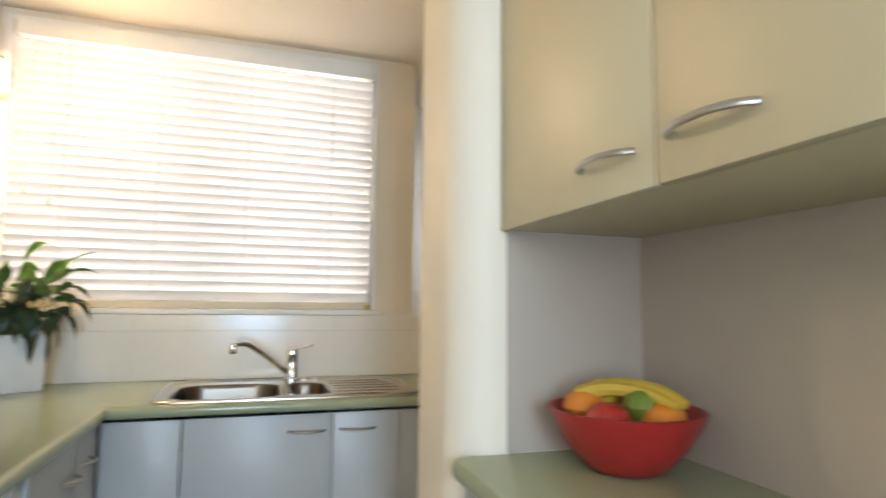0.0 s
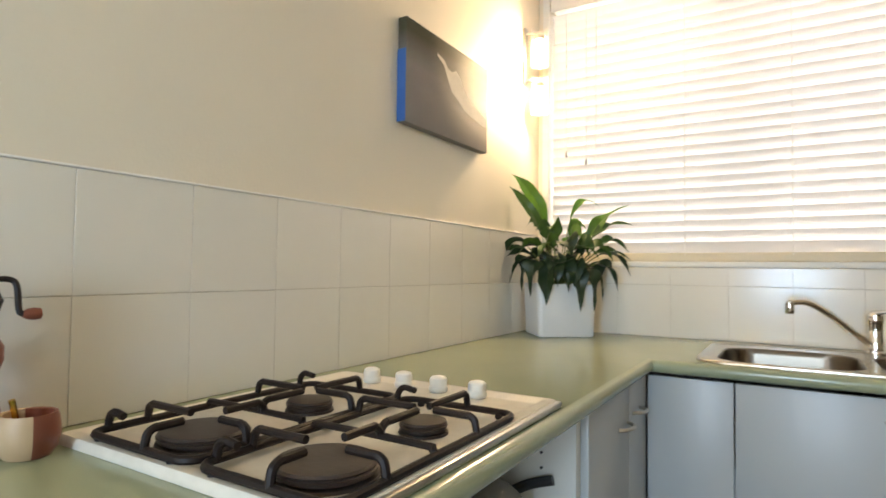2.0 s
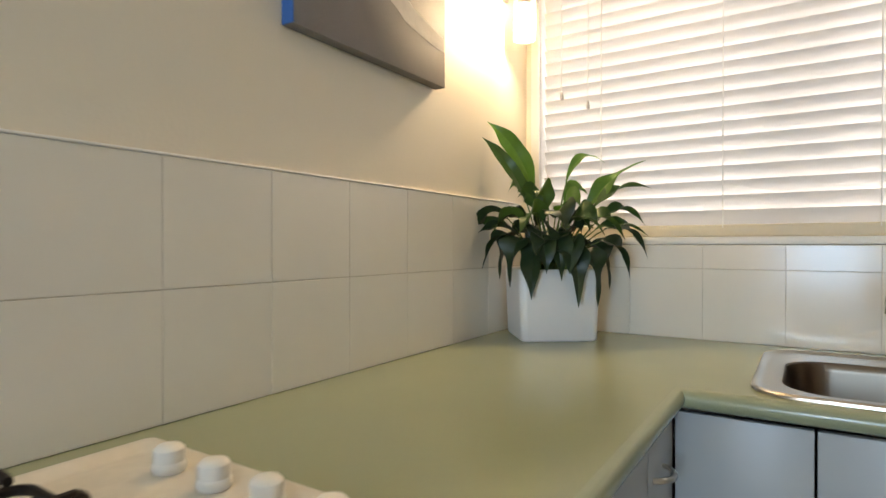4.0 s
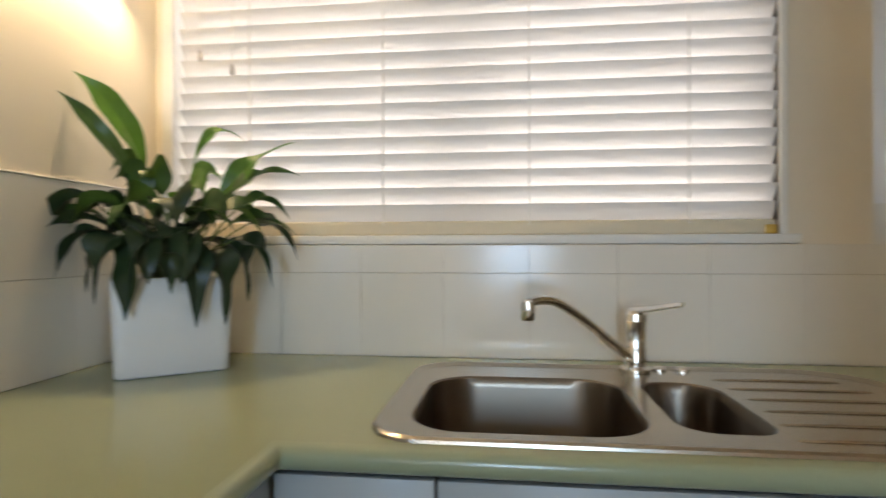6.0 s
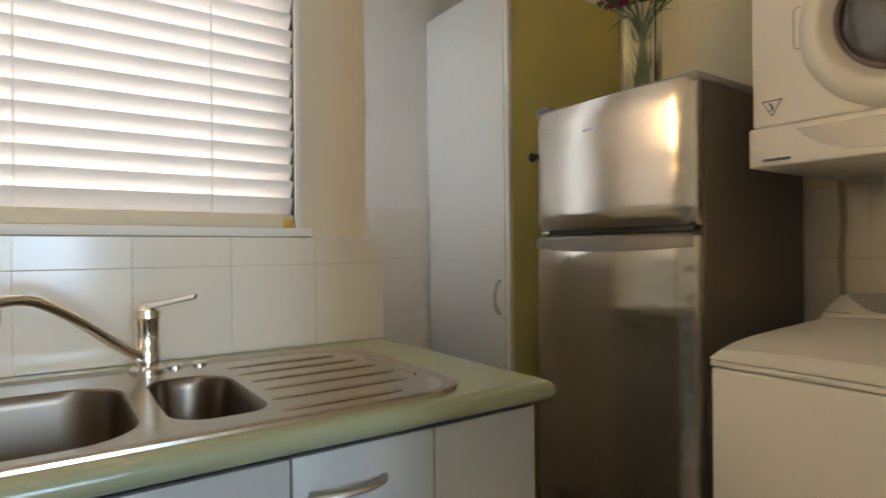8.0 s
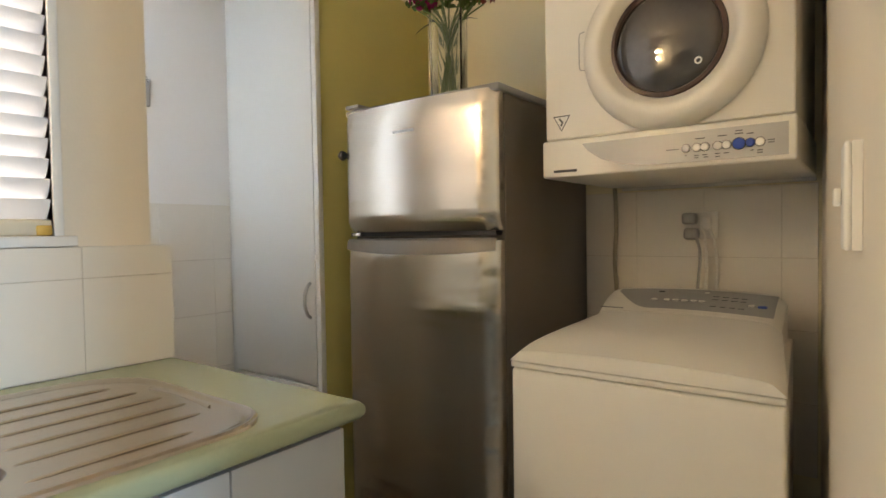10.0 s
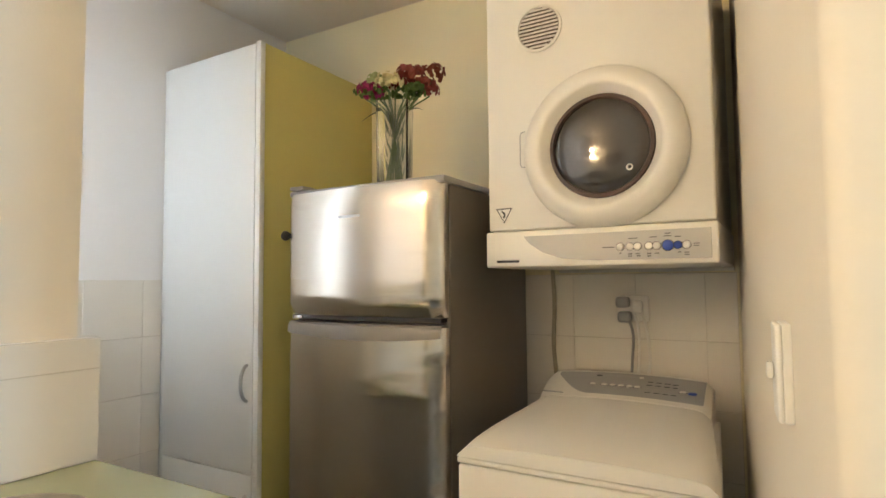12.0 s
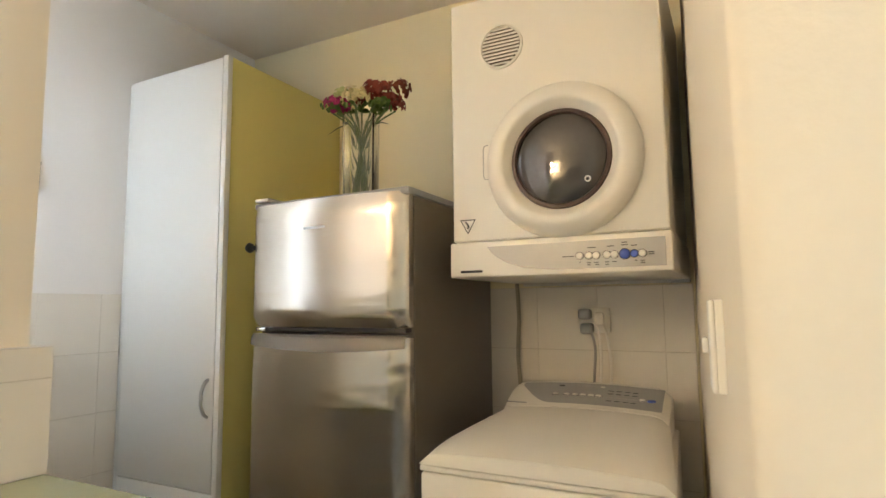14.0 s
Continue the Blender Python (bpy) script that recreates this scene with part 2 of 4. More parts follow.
bm = box(0, WX0, WY, WY + 0.2, 0, H)
box(WX1, 1.73, WY, WY + 0.2, 0, H, bm=bm)
box(WX0, WX1, WY, WY + 0.2, 0, WZ0, bm=bm)
box(WX0, WX1, WY, WY + 0.2, WZ1, H, bm=bm)
box(1.58, 1.73, WY + 0.2, 0.27, 0, H, bm=bm)
box(1.58, 1.73, 0.6, 0.62, 0, H, bm=bm)
box(1.58, 1.73, 0.27, 0.6, 0, 1.16, bm=bm)
box(1.58, 1.73, 0.27, 0.6, 2.2, H, bm=bm)
wall_n = structure("wall_north", bm, WALL, "cream painted window wall beside the laundry niche", "wall", smooth=False)
niche = structure("wall_niche", box(1.58, 3.05, 0.62, 0.78, 0, H), NICHE, "white painted back wall of the laundry niche", "wall")
wall_e = structure("wall_east", box(2.9, 3.05, -1.6, 0.62, 0, H), WARMLITWALL, "cream wall behind fridge and laundry machines, warm bounce put into its colour", "wall")
nose = [(1.46 + 0.083 * math.cos(radians(a)), -1.52 + 0.081 * math.sin(radians(a))) for a in range(180, 271, 9)]
tip = [(1.395 - 0.012 * math.sin(radians(a)), -1.337 + 0.012 * math.cos(radians(a))) for a in range(0, 91, 18)]
bm = loft([[(x, y, z) for x, y in nose + [(2.9, -1.601), (2.9, -1.212)] + tip] for z in (0, H)])
pier = structure("wall_pier", bm, WALL, "cream painted short dividing wall with a switch", "wall")
structure("wall_servery", box(1.77, 1.92, -3.5, -1.6, 0, H), SERVERY, "taupe toned wall behind the servery bench, its dimness put into the colour", "wall")
bm = box(1.37, 1.77, -3.5, -3.35, 0, H)
box(0, 0.12, -3.5, -3.35, 0, H, bm=bm)
box(0.12, 1.37, -3.5, -3.35, 2.25, H, bm=bm)
structure("wall_south", bm, WALL, "cream painted wall with a wide open doorway", "wall", smooth=False)
# Unseen wall; its opening is added to hold the hall fill lamp.
bm = box(-0.15, 0, -5.0, -4.7, 0, H)
box(-0.15, 0, -3.7, -3.5, 0, H, bm=bm)
box(-0.15, 0, -4.7, -3.7, 0, 0.9, bm=bm)
box(-0.15, 0, -4.7, -3.7, 2.1, H, bm=bm)
structure("wall_hall_west", bm, WALL, "unseen cream wall of the next room, opening added for the fill lamp", "wall", smooth=False)
structure("wall_hall_east", box(1.77, 1.92, -5.0, -3.5, 0, H), WALL, "cream painted wall of the next room", "wall")
bm = box(0, 0.62, -5.0, -4.85, 0, H)
box(1.32, 1.77, -5.0, -4.85, 0, H, bm=bm)
box(0.62, 1.32, -5.0, -4.85, 0, 0.75, bm=bm)
box(0.62, 1.32, -5.0, -4.85, 2.15, H, bm=bm)
structure("wall_hall_south", bm, WALL, "cream painted wall round a tall window", "wall", smooth=False)
structure("backdrop", box(-1.2, 2.8, 2.4, 2.45, -0.1, 2.6), glow("hazy_daylight", (1.0, 0.97, 0.93), 1.85), "bright hazy daylight outside the window", "backdrop")
structure("ground", box(-60, 60, -60, 60, -0.4, -0.12), mat("garden_ground", (0.035, 0.04, 0.025), 0.9, var=0.3, scale=2), "grassy ground outside", "ground")


# ---- window and blind ----
window = tagged(thing("window_1", (0.79, WY + 0.14, WZ0), "white framed sliding window behind the blind", "window"), kind="structure")
bm = box(WX0, WX1, 0.17, 0.21, WZ0, WZ0 + 0.035)
box(WX0, WX1, 0.17, 0.21, WZ1 - 0.035, WZ1, bm=bm)
box(WX0, WX0 + 0.035, 0.17, 0.21, WZ0 + 0.035, WZ1 - 0.035, bm=bm)
box(WX1 - 0.035, WX1, 0.17, 0.21, WZ0 + 0.035, WZ1 - 0.035, bm=bm)
part("window_frame", bm, FRAMEP, window)
part("mullion", box(0.768, 0.812, 0.165, 0.215, WZ0 + 0.035, WZ1 - 0.035, 0.003), FRAMEP, window)
part("sash_rail", box(WX0 + 0.035, 0.768, 0.172, 0.2, WZ0 + 0.036, WZ0 + 0.06, 0.002), DARK, window, "dark lower sash rail")
for x0, x1 in ((WX0 + 0.035, 0.768), (0.812, WX1 - 0.035)):
    pane = part("pane", box(x0, x1, 0.188, 0.192, WZ0 + 0.035, WZ1 - 0.035), PANE, window)
    pane.visible_shadow = False
bm = box(WX0 - 0.03, WX0, WY - 0.008, WY + 0.115, WZ0, WZ1 + 0.012, 0.002)
box(WX1, WX1 + 0.018, WY - 0.008, WY + 0.115, WZ0, WZ1 + 0.012, 0.002, bm=bm)
box(WX0, WX1, WY - 0.008, WY + 0.03, WZ1 - 0.004, WZ1 + 0.012, 0.002, bm=bm)
part("architrave", bm, FRAMEP, window, "white painted window surround")
part("window_sill", box(WX0, WX1 + 0.03, 0.004, 0.165, 1.168, 1.19, 0.004), FRAMEP, window, "glossy white sill board")

blind = thing("venetian_blind", (0.79, 0.06, WZ0), "white venetian blind, lowered, slats nearly closed", "blind")
BX0, BX1, BY = 0.066, 1.5265, 0.062
part("headrail", box(BX0, BX1, BY - 0.03, BY + 0.03, 2.295, 2.352, 0.004), FRAMEP, blind)
part("valance", box(BX0, BX1, BY - 0.042, BY - 0.034, 2.285, 2.354, 0.003), FRAMEP, blind)
part("bottom_rail", box(BX0, BX1, BY - 0.02, BY + 0.02, 1.1905, 1.225, 0.006, 3), WOODRAIL, blind, "cream painted bottom rail")
part("end_cap", box(BX1 - 0.03, BX1, BY - 0.0225, BY + 0.0225, 1.191, 1.213, 0.004), mat("brass_cap", (0.55, 0.36, 0.08), 0.4, 0.3, var=0.1), blind, "small yellow end cap")
tilt, wide, crown = radians(55.5), 0.05, 0.0022
own = bmesh.new()
rows = []
for k in range(7):
    u = k / 6 - 0.5
    bow = crown * (1 - 4 * u * u)
    y = -u * wide * math.cos(tilt) - bow * math.sin(tilt)
    z = u * wide * math.sin(tilt) - bow * math.cos(tilt)
    rows.append([own.verts.new((x, y, z)) for x in (BX0, BX1)])
for a, b in zip(rows, rows[1:]):
    own.faces.new((a[0], a[1], b[1], b[0]))
slat0 = part("slat", own, SLAT)
slat0.parent = blind
slat0.location = Vector((0, BY, 1.246)) - Vector(blind.location)
for k in range(1, 25):
    s = slat0.copy()
    scene.collection.objects.link(s)
    s.location = Vector((random.uniform(-0.002, 0.002), BY, 1.246 + 0.0421 * k)) - Vector(blind.location)
    s.rotation_euler = (radians(random.uniform(-0.15, 0.15)), 0, 0)
for x in (0.26, 0.607, 0.964, 1.331):
    for dy in (-0.0225, 0.0225):
        part("ladder_cord", box(x - 0.0012, x + 0.0012, BY + dy - 0.0008, BY + dy + 0.0008, 1.215, 2.3), FRAMEP, blind)
for x, z in ((0.134, 1.644), (0.221, 1.604)):
    part("pull_cord", tube([(x, BY - 0.036, 2.3), (x + 0.002, BY - 0.038, z)], 0.0011, 6, smooth=False), FRAMEP, blind)
    part("cord_tassel", lathe([(0.002, 0.02), (0.004, 0.014), (0.006, 0), (0.0055, -0.006), (0.002, -0.008)], (x + 0.002, BY - 0.038, z), seg=12), GREY, blind)


# Unseen window, assumed from the light on the cupboard and the fridge door.
side = tagged(thing("window_2", (1.655, 0.435, 1.16), "assumed, unseen side window of the laundry niche, narrow and white framed", "window"), kind="structure")
bm = box(1.62, 1.66, 0.271, 0.285, 1.161, 2.199)
box(1.62, 1.66, 0.585, 0.599, 1.161, 2.199, bm=bm)
part("window_frame", bm, FRAMEP, side)
part("pane", box(1.636, 1.64, 0.285, 0.585, 1.161, 2.199), thin("frosted_side_glass", (0.86, 0.88, 0.90), 0.55, 0.4, 0.02), side, "frosted glass pane")

# ---- worktop ----
def l_loop(d, z):
    return [(0.0, -2.75, z), (0.62 - d, -2.75, z), (0.62 - d, -0.62 + d, z), (1.765 - d, -0.62 + d, z), (1.765 - d, 0.0, z), (0.0, 0.0, z)]


R = 0.019
loops = [l_loop(0.03, 0.86)] + [l_loop(R * (1 - math.cos(a)), 0.88 + R * math.sin(a) + 0.001) for a in [radians(-90 + 15 * k) for k in range(13)]]
top = loft(loops, (False, False))
zt = loops[-1][0][2]
xs, ys = [0, 0.62 - R, 0.765, 1.3, 1.765 - R], [-2.75, -0.62 + R, -0.556, -0.2, 0]
for i in range(4):
    for j in range(4):
        if (i >= 1 and j == 0) or (i == 2 and j == 2):
            continue
        top.faces.new([top.verts.new((x, y, zt)) for x, y in ((xs[i], ys[j]), (xs[i + 1], ys[j]), (xs[i + 1], ys[j + 1]), (xs[i], ys[j + 1]))])
worktop = tagged(part("worktop", top, BENCH), "pale green laminate worktop with rounded front edge", "worktop")


def handle(parent, a, b, out, material=SATIN, r=0.0055):
    """A bowed bar handle from a to b that stands off along out."""
    a, b, out = Vector(a), Vector(b), Vector(out)
    pts = [a, a.lerp(b, 0.1) + out * 0.55, a.lerp(b, 0.32) + out * 0.95, a.lerp(b, 0.5) + out, a.lerp(b, 0.68) + out * 0.95, a.lerp(b, 0.9) + out * 0.55, b]
    return part("handle", tube(pts, r, 10, squash=0.75), material, parent, "bowed satin metal handle")


def cabinet(name, body, doors, label, group):
    base = thing(name, ((body[0] + body[1]) / 2, (body[2] + body[3]) / 2, body[4]), label, "cabinet", group)
    part("body", box(*body, 0.001, 1), CARCASS, base)
    for d, h0, h1, out in doors:
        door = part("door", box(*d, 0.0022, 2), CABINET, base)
        if h0:
            handle(door, h0, h1, out)
    return base


S = (0, -0.026, 0)
cabinet("base_cabinet", (0.596, 0.822, -0.575, -0.01, 0.1, 0.62), [((0.598, 0.82, -0.594, -0.576, 0.11, 0.852), None, None, None)], "white corner filler cabinet under the worktop", "base cabinets")
cabinet("base_cabinet", (0.823, 1.44, -0.575, -0.01, 0.1, 0.62), [((0.824, 1.288, -0.594, -0.576, 0.11, 0.852), (1.145, -0.594, 0.797), (1.263, -0.594, 0.797), S),
        ((1.291, 1.52, -0.594, -0.576, 0.11, 0.852), (1.316, -0.594, 0.797), (1.433, -0.594, 0.797), S)], "white sink cabinet with two plain doors", "base cabinets")
cabinet("base_cabinet", (1.524, 1.72, -0.575, -0.01, 0.1, 0.62), [((1.523, 1.738, -0.594, -0.576, 0.11, 0.852), None, None, None)], "plain end cabinet beside the fridge space", "base cabinets")
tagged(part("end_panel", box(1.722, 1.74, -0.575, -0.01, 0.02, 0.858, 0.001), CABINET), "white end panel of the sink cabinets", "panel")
E_ = (0.026, 0, 0)
cabinet("base_cabinet", (0.01, 0.575, -1.145, -0.64, 0.1, 0.858), [((0.576, 0.594, -0.79, -0.5955, 0.11, 0.852), (0.594, -0.76, 0.775), (0.594, -0.68, 0.775), E_),
        ((0.576, 0.594, -1.143, -0.793, 0.11, 0.852), (0.594, -0.90, 0.762), (0.594, -0.815, 0.762), E_)], "white cabinet with two doors beside the open bay", "base cabinets")
cabinet("base_cabinet", (0.01, 0.575, -2.72, -1.95, 0.1, 0.858), [((0.576, 0.594, -2.33, -1.953, 0.11, 0.852), None, None, None), ((0.576, 0.594, -2.71, -2.333, 0.11, 0.852), None, None, None)], "white two-door cabinet past the cooktop", "base cabinets")
bay = thing("open_shelf_unit", (0.29, -1.55, 0.1), "open white shelf bay below the cooktop", "shelf unit")
part("side_panel", box(0.01, 0.575, -1.166, -1.148, 0.1, 0.858), DOOR, bay)
part("side_panel", box(0.01, 0.575, -1.948, -1.93, 0.1, 0.858), DOOR, bay)
part("back_panel", box(0.01, 0.02, -1.93, -1.166, 0.1, 0.858), DOOR, bay)
part("shelf", box(0.02, 0.56, -1.93, -1.166, 0.58, 0.598), DOOR, bay)
part("shelf", box(0.02, 0.57, -1.93, -1.166, 0.1, 0.118), DOOR, bay)
for z in (0.7, 0.732, 0.764, 0.796):
    part("peg_hole", lathe([(0.003, 0), (0.003, 0.003)], (0.5, -1.169, z), "y", 10), DARK, bay)
pan = thing("saucepan", (0.4, -1.32, 0.598), "black saucepan on the open shelf", "saucepan")
part("pot", lathe([(0.09, 0), (0.105, 0.008), (0.11, 0.1), (0.113, 0.103), (0.107, 0.102), (0.1, 0.012), (0.0, 0.01)], (0.4, -1.32, 0.598)), DARK, pan)
part("lid", lathe([(0.112, 0.104), (0.1, 0.115), (0.04, 0.128), (0.0, 0.13)], (0.4, -1.32, 0.598)), GREY, pan)
part("grip", tube([(0.44, -1.22, 0.68), (0.48, -1.19, 0.7), (0.53, -1.178, 0.715)], 0.011, 8), DARK, pan)
tagged(part("kickboard", box(0.05, 0.54, -2.72, -0.54, 0, 0.1), DOOR), "white kickboard under the cabinets", "kickboard", kind="structure")
tagged(part("kickboard", box(0.54, 1.72, -0.54, -0.02, 0, 0.1), DOOR), "white kickboard under the sink cabinets", "kickboard", kind="structure")

# ---- sink and tap ----
sink = thing("kitchen_sink", (1.17, -0.33, 0.9), "stainless steel inset sink with small second bowl and drainer", "sink")
main = rounded(0.768, 1.122, -0.553, -0.207, 0.085, 8)
small = rounded(1.155, 1.292, -0.522, -0.218, (0.06, 0.04, 0.07, 0.05), 8)
outer = rounded(0.718, 1.612, -0.594, -0.084, (0.08, 0.09, 0.14, 0.09), 8)


def shrink(pts, k):
    cx, cy = sum(p[0] for p in pts) / len(pts), sum(p[1] for p in pts) / len(pts)
    hx, hy = max(p[0] for p in pts) - cx, max(p[1] for p in pts) - cy
    return [(cx + (x - cx) * (1 - k / hx), cy + (y - cy) * (1 - k / hy)) for x, y in pts]


deck_z = 0.9045
bm = bmesh.new()
inner = shrink(outer, 0.02)
for pts, z in ((inner, deck_z), (main, deck_z), (small, deck_z)):
    vs = [bm.verts.new((x, y, z)) for x, y in pts]
    for i in range(len(vs)):
        bm.edges.new((vs[i], vs[(i + 1) % len(vs)]))
bmesh.ops.triangle_fill(bm, edges=bm.edges[:], use_beauty=True, normal=(0, 0, 1))
rim = [[(x, y, z) for x, y in shrink(outer, k)] for k, z in ((0, 0.9005), (0.001, 0.905), (0.005, 0.9085), (0.01, 0.9085), (0.015, 0.906), (0.02, deck_z))]
loft(rim, (False, False), bm)
part("deck", bm, SINK, sink)
# Bowls take the darkened steel, the deck the plain one.
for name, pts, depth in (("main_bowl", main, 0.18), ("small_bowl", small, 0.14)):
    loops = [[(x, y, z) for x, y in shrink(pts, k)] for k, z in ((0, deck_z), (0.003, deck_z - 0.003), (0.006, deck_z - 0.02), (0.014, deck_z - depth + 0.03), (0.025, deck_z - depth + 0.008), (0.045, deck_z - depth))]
    bowl = part(name, loft(loops, (False, True)), BOWLSHADE, sink)
    cx, cy = sum(p[0] for p in pts) / len(pts), sum(p[1] for p in pts) / len(pts)
    part("drain", lathe([(0.03, 0.002), (0.028, 0.004), (0.02, 0.001), (0, 0.001)], (cx, cy, deck_z - depth), seg=20), CHROME, bowl)
for k, (y, x0, x1) in enumerate(((-0.19, 1.3, 1.535), (-0.26, 1.305, 1.55), (-0.33, 1.31, 1.56), (-0.40, 1.31, 1.565), (-0.47, 1.3, 1.55), (-0.54, 1.29, 1.5))):
    part("drainer_ridge", tube([(x0, y, deck_z - 0.003), (x0 + 0.03, y, deck_z + 0.0005), (x1 - 0.03, y, deck_z + 0.0012), (x1, y, deck_z - 0.003)], 0.0024, 8, squash=0.6), SINK, sink)
part("overflow_lip", tube([(1.575, -0.25, deck_z), (1.585, -0.33, deck_z), (1.575, -0.45, deck_z)], 0.004, 8, squash=0.5), SINK, sink)

tap = thing("mixer_tap", (1.175, -0.125, 0.905), "chrome single-lever mixer tap behind the sink", "tap")
part("base_ring", lathe([(0.031, 0), (0.031, 0.006), (0.026, 0.011), (0.024, 0.012)], (1.175, -0.125, 0.905)), CHROME, tap)
part("body", lathe([(0.0225, 0.01), (0.0225, 0.045), (0.021, 0.048), (0.0215, 0.1), (0.024, 0.104), (0.023, 0.118), (0.016, 0.126), (0, 0.128)], (1.175, -0.125, 0.905)), CHROME, tap)
part("spout", tube([(1.168, -0.132, 0.93), (1.115, -0.17, 0.972), (1.06, -0.212, 1.02), (1.01, -0.25, 1.055), (0.98, -0.272, 1.063), (0.952, -0.294, 1.06)], 0.0105, 12, taper=0.009), CHROME, tap)
part("aerator", lathe([(0.0115, -0.028), (0.0125, -0.026), (0.0125, -0.004), (0.011, 0.006), (0.006, 0.01)], (0.951, -0.295, 1.056), seg=18), CHROME, tap)
part("lever", tube([(1.165, -0.118, 1.03), (1.195, -0.15, 1.036), (1.225, -0.183, 1.045), (1.246, -0.205, 1.05)], 0.0125, 10, squash=0.45, taper=0.007), CHROME, tap)
for x, y in ((1.225, -0.112), (1.27, -0.112)):
    part("tap_hole_cover", lathe([(0.014, 0), (0.014, 0.004), (0.011, 0.007), (0, 0.0075)], (x, y, 0.9045), seg=18), CHROME, tap)

# ---- cooktop ----
hob = thing("gas_cooktop", (0.32, -1.61, 0.9), "white enamel gas cooktop with black iron trivets", "cooktop")
HX0, HX1, HY0, HY1 = 0.078, 0.592, -1.915, -1.312
tray = [[(x, y, z) for x, y in shrink(rounded(HX0, HX1, HY0, HY1, 0.012, 4), k)] for k, z in ((0, 0.9005), (0, 0.908), (0.004, 0.914), (0.02, 0.915), (0.03, 0.909), (0.04, 0.9085))]
part("tray", loft(tray, (False, True)), mat("cream_enamel", (0.76, 0.70, 0.60), 0.2, var=0.22, scale=11, fine=60, bump=0.004), hob)
part("front_trim", box(HX1 - 0.006, HX1 + 0.006, HY0 + 0.004, HY1 - 0.004, 0.901, 0.912, 0.003), SATIN, hob, "satin steel front edge")
for x, y, r in ((0.268, -1.815, 0.056), (0.262, -1.61, 0.036), (0.492, -1.818, 0.058), (0.492, -1.612, 0.033)):
    b = part("burner", lathe([(r * 1.12, 0.909), (r * 1.1, 0.9125), (r * 0.94, 0.913), (r * 0.94, 0.9155), (r * 1.04, 0.916), (r * 1.04, 0.9185), (r * 0.95, 0.919)], (x, y, 0), cap=False), BLACKMETAL, hob, "dark ribbed burner ring")
    part("burner_cap", lathe([(r * 0.95, 0.9185), (r * 1.07, 0.9195), (r * 1.09, 0.922), (r * 1.03, 0.9228), (r * 1.05, 0.925), (r * 1.0, 0.928), (r * 0.6, 0.929), (0, 0.929)], (x, y, 0)), BLACKMETAL, b, "dark round burner cap")
for x in (0.197, 0.279, 0.362, 0.448):
    part("knob", lathe([(0.017, 0.909), (0.0185, 0.912), (0.0185, 0.918), (0.0165, 0.921), (0.0172, 0.930), (0.0165, 0.935), (0.013, 0.9385), (0.007, 0.94), (0, 0.9403)], (x, -1.362, 0), seg=24), WHITEP, hob, "white control knob")


def trivet(x0, x1, y0, y1, spots):
    """A round-bar frame low over the tray, with bars that rise from it and reach in over the burners."""
    low, high, r = 0.9195, 0.944, 0.0056
    t = part("trivet", tube([(x, y, low) for x, y in rounded(x0, x1, y0, y1, 0.024, 4)] + [(x0, y0 + 0.024, low), (x0, y0 + 0.03, low)], r, 8, smooth=False), IRON, hob, "black cast iron trivet")
    for x, y in ((x0 + 0.03, y0), (x1 - 0.03, y0), (x0 + 0.03, y1), (x1 - 0.03, y1)):
        part("foot", lathe([(0.006, 0.909), (0.0065, 0.912), (0.005, 0.9185)], (x, y, 0), seg=10), IRON, t)
    mid = (spots[0][1] + spots[1][1]) / 2
    part("cross_bar", tube([(x0, mid, low), (x0 + 0.008, mid, low + 0.006), (x0 + 0.02, mid, low + 0.009), (x1 - 0.02, mid, low + 0.009), (x1 - 0.008, mid, low + 0.006), (x1, mid, low)], r * 0.9, 8), IRON, t)
    for k, (x, y, gap) in enumerate(spots):
        for ex, ey, z in ((x0, y, low), (x1, y, low), (x, y0 if k == 0 else mid, low if k == 0 else low + 0.009), (x, mid if k == 0 else y1, low + 0.009 if k == 0 else low)):
            n = (Vector((x, y, 0)) - Vector((ex, ey, 0))).normalized()
            at = lambda d, h: (ex + n.x * d, ey + n.y * d, h)
            reach = (Vector((x, y, 0)) - Vector((ex, ey, 0))).length - gap
            part("bar", tube([at(0, z), at(0.001, z + 0.4 * (high - z)), at(0.004, high - 0.005), at(0.012, high), at(0.02, high), at(max(reach, 0.03), high), at(max(reach, 0.03) + 0.001, high)], r, 8), IRON, t)
    for y in (y0 + 0.028, y1 - 0.028):
        part("bar", tube([(x0, y, low), (x0 + 0.001, y, low + 0.012), (x0 + 0.006, y, high - 0.004), (x0 + 0.016, y, high), (x0 + 0.036, y, high - 0.003)], r, 8), IRON, t)


trivet(0.135, 0.354, -1.9, -1.48, ((0.268, -1.815, 0.036), (0.262, -1.61, 0.022)))
trivet(0.37, 0.58, -1.9, -1.48, ((0.492, -1.818, 0.036), (0.492, -1.612, 0.022)))

# ---- canvas, wall lamp, plant ----
canvas = thing("canvas_picture", (0.016, -0.77, 1.565), "canvas print in grey and dark green hung on the wall", "picture")
art = mat("printed_canvas", (0.20, 0.175, 0.16), 0.7, var=0.25, scale=7, fine=400, bump=0.03)
nt = art.node_tree
mixn = [n for n in nt.nodes if n.bl_idname == "ShaderNodeMix"][0]
tcn = [n for n in nt.nodes if n.bl_idname == "ShaderNodeTexCoord"][0]
sep, ramp, m2 = nt.nodes.new("ShaderNodeSeparateXYZ"), nt.nodes.new("ShaderNodeMapRange"), nt.nodes.new("ShaderNodeMix")
m2.data_type = "RGBA"
nt.links.new(tcn.outputs["Object"], sep.inputs[0])
nt.links.new(sep.outputs["Z"], ramp.inputs["Value"])
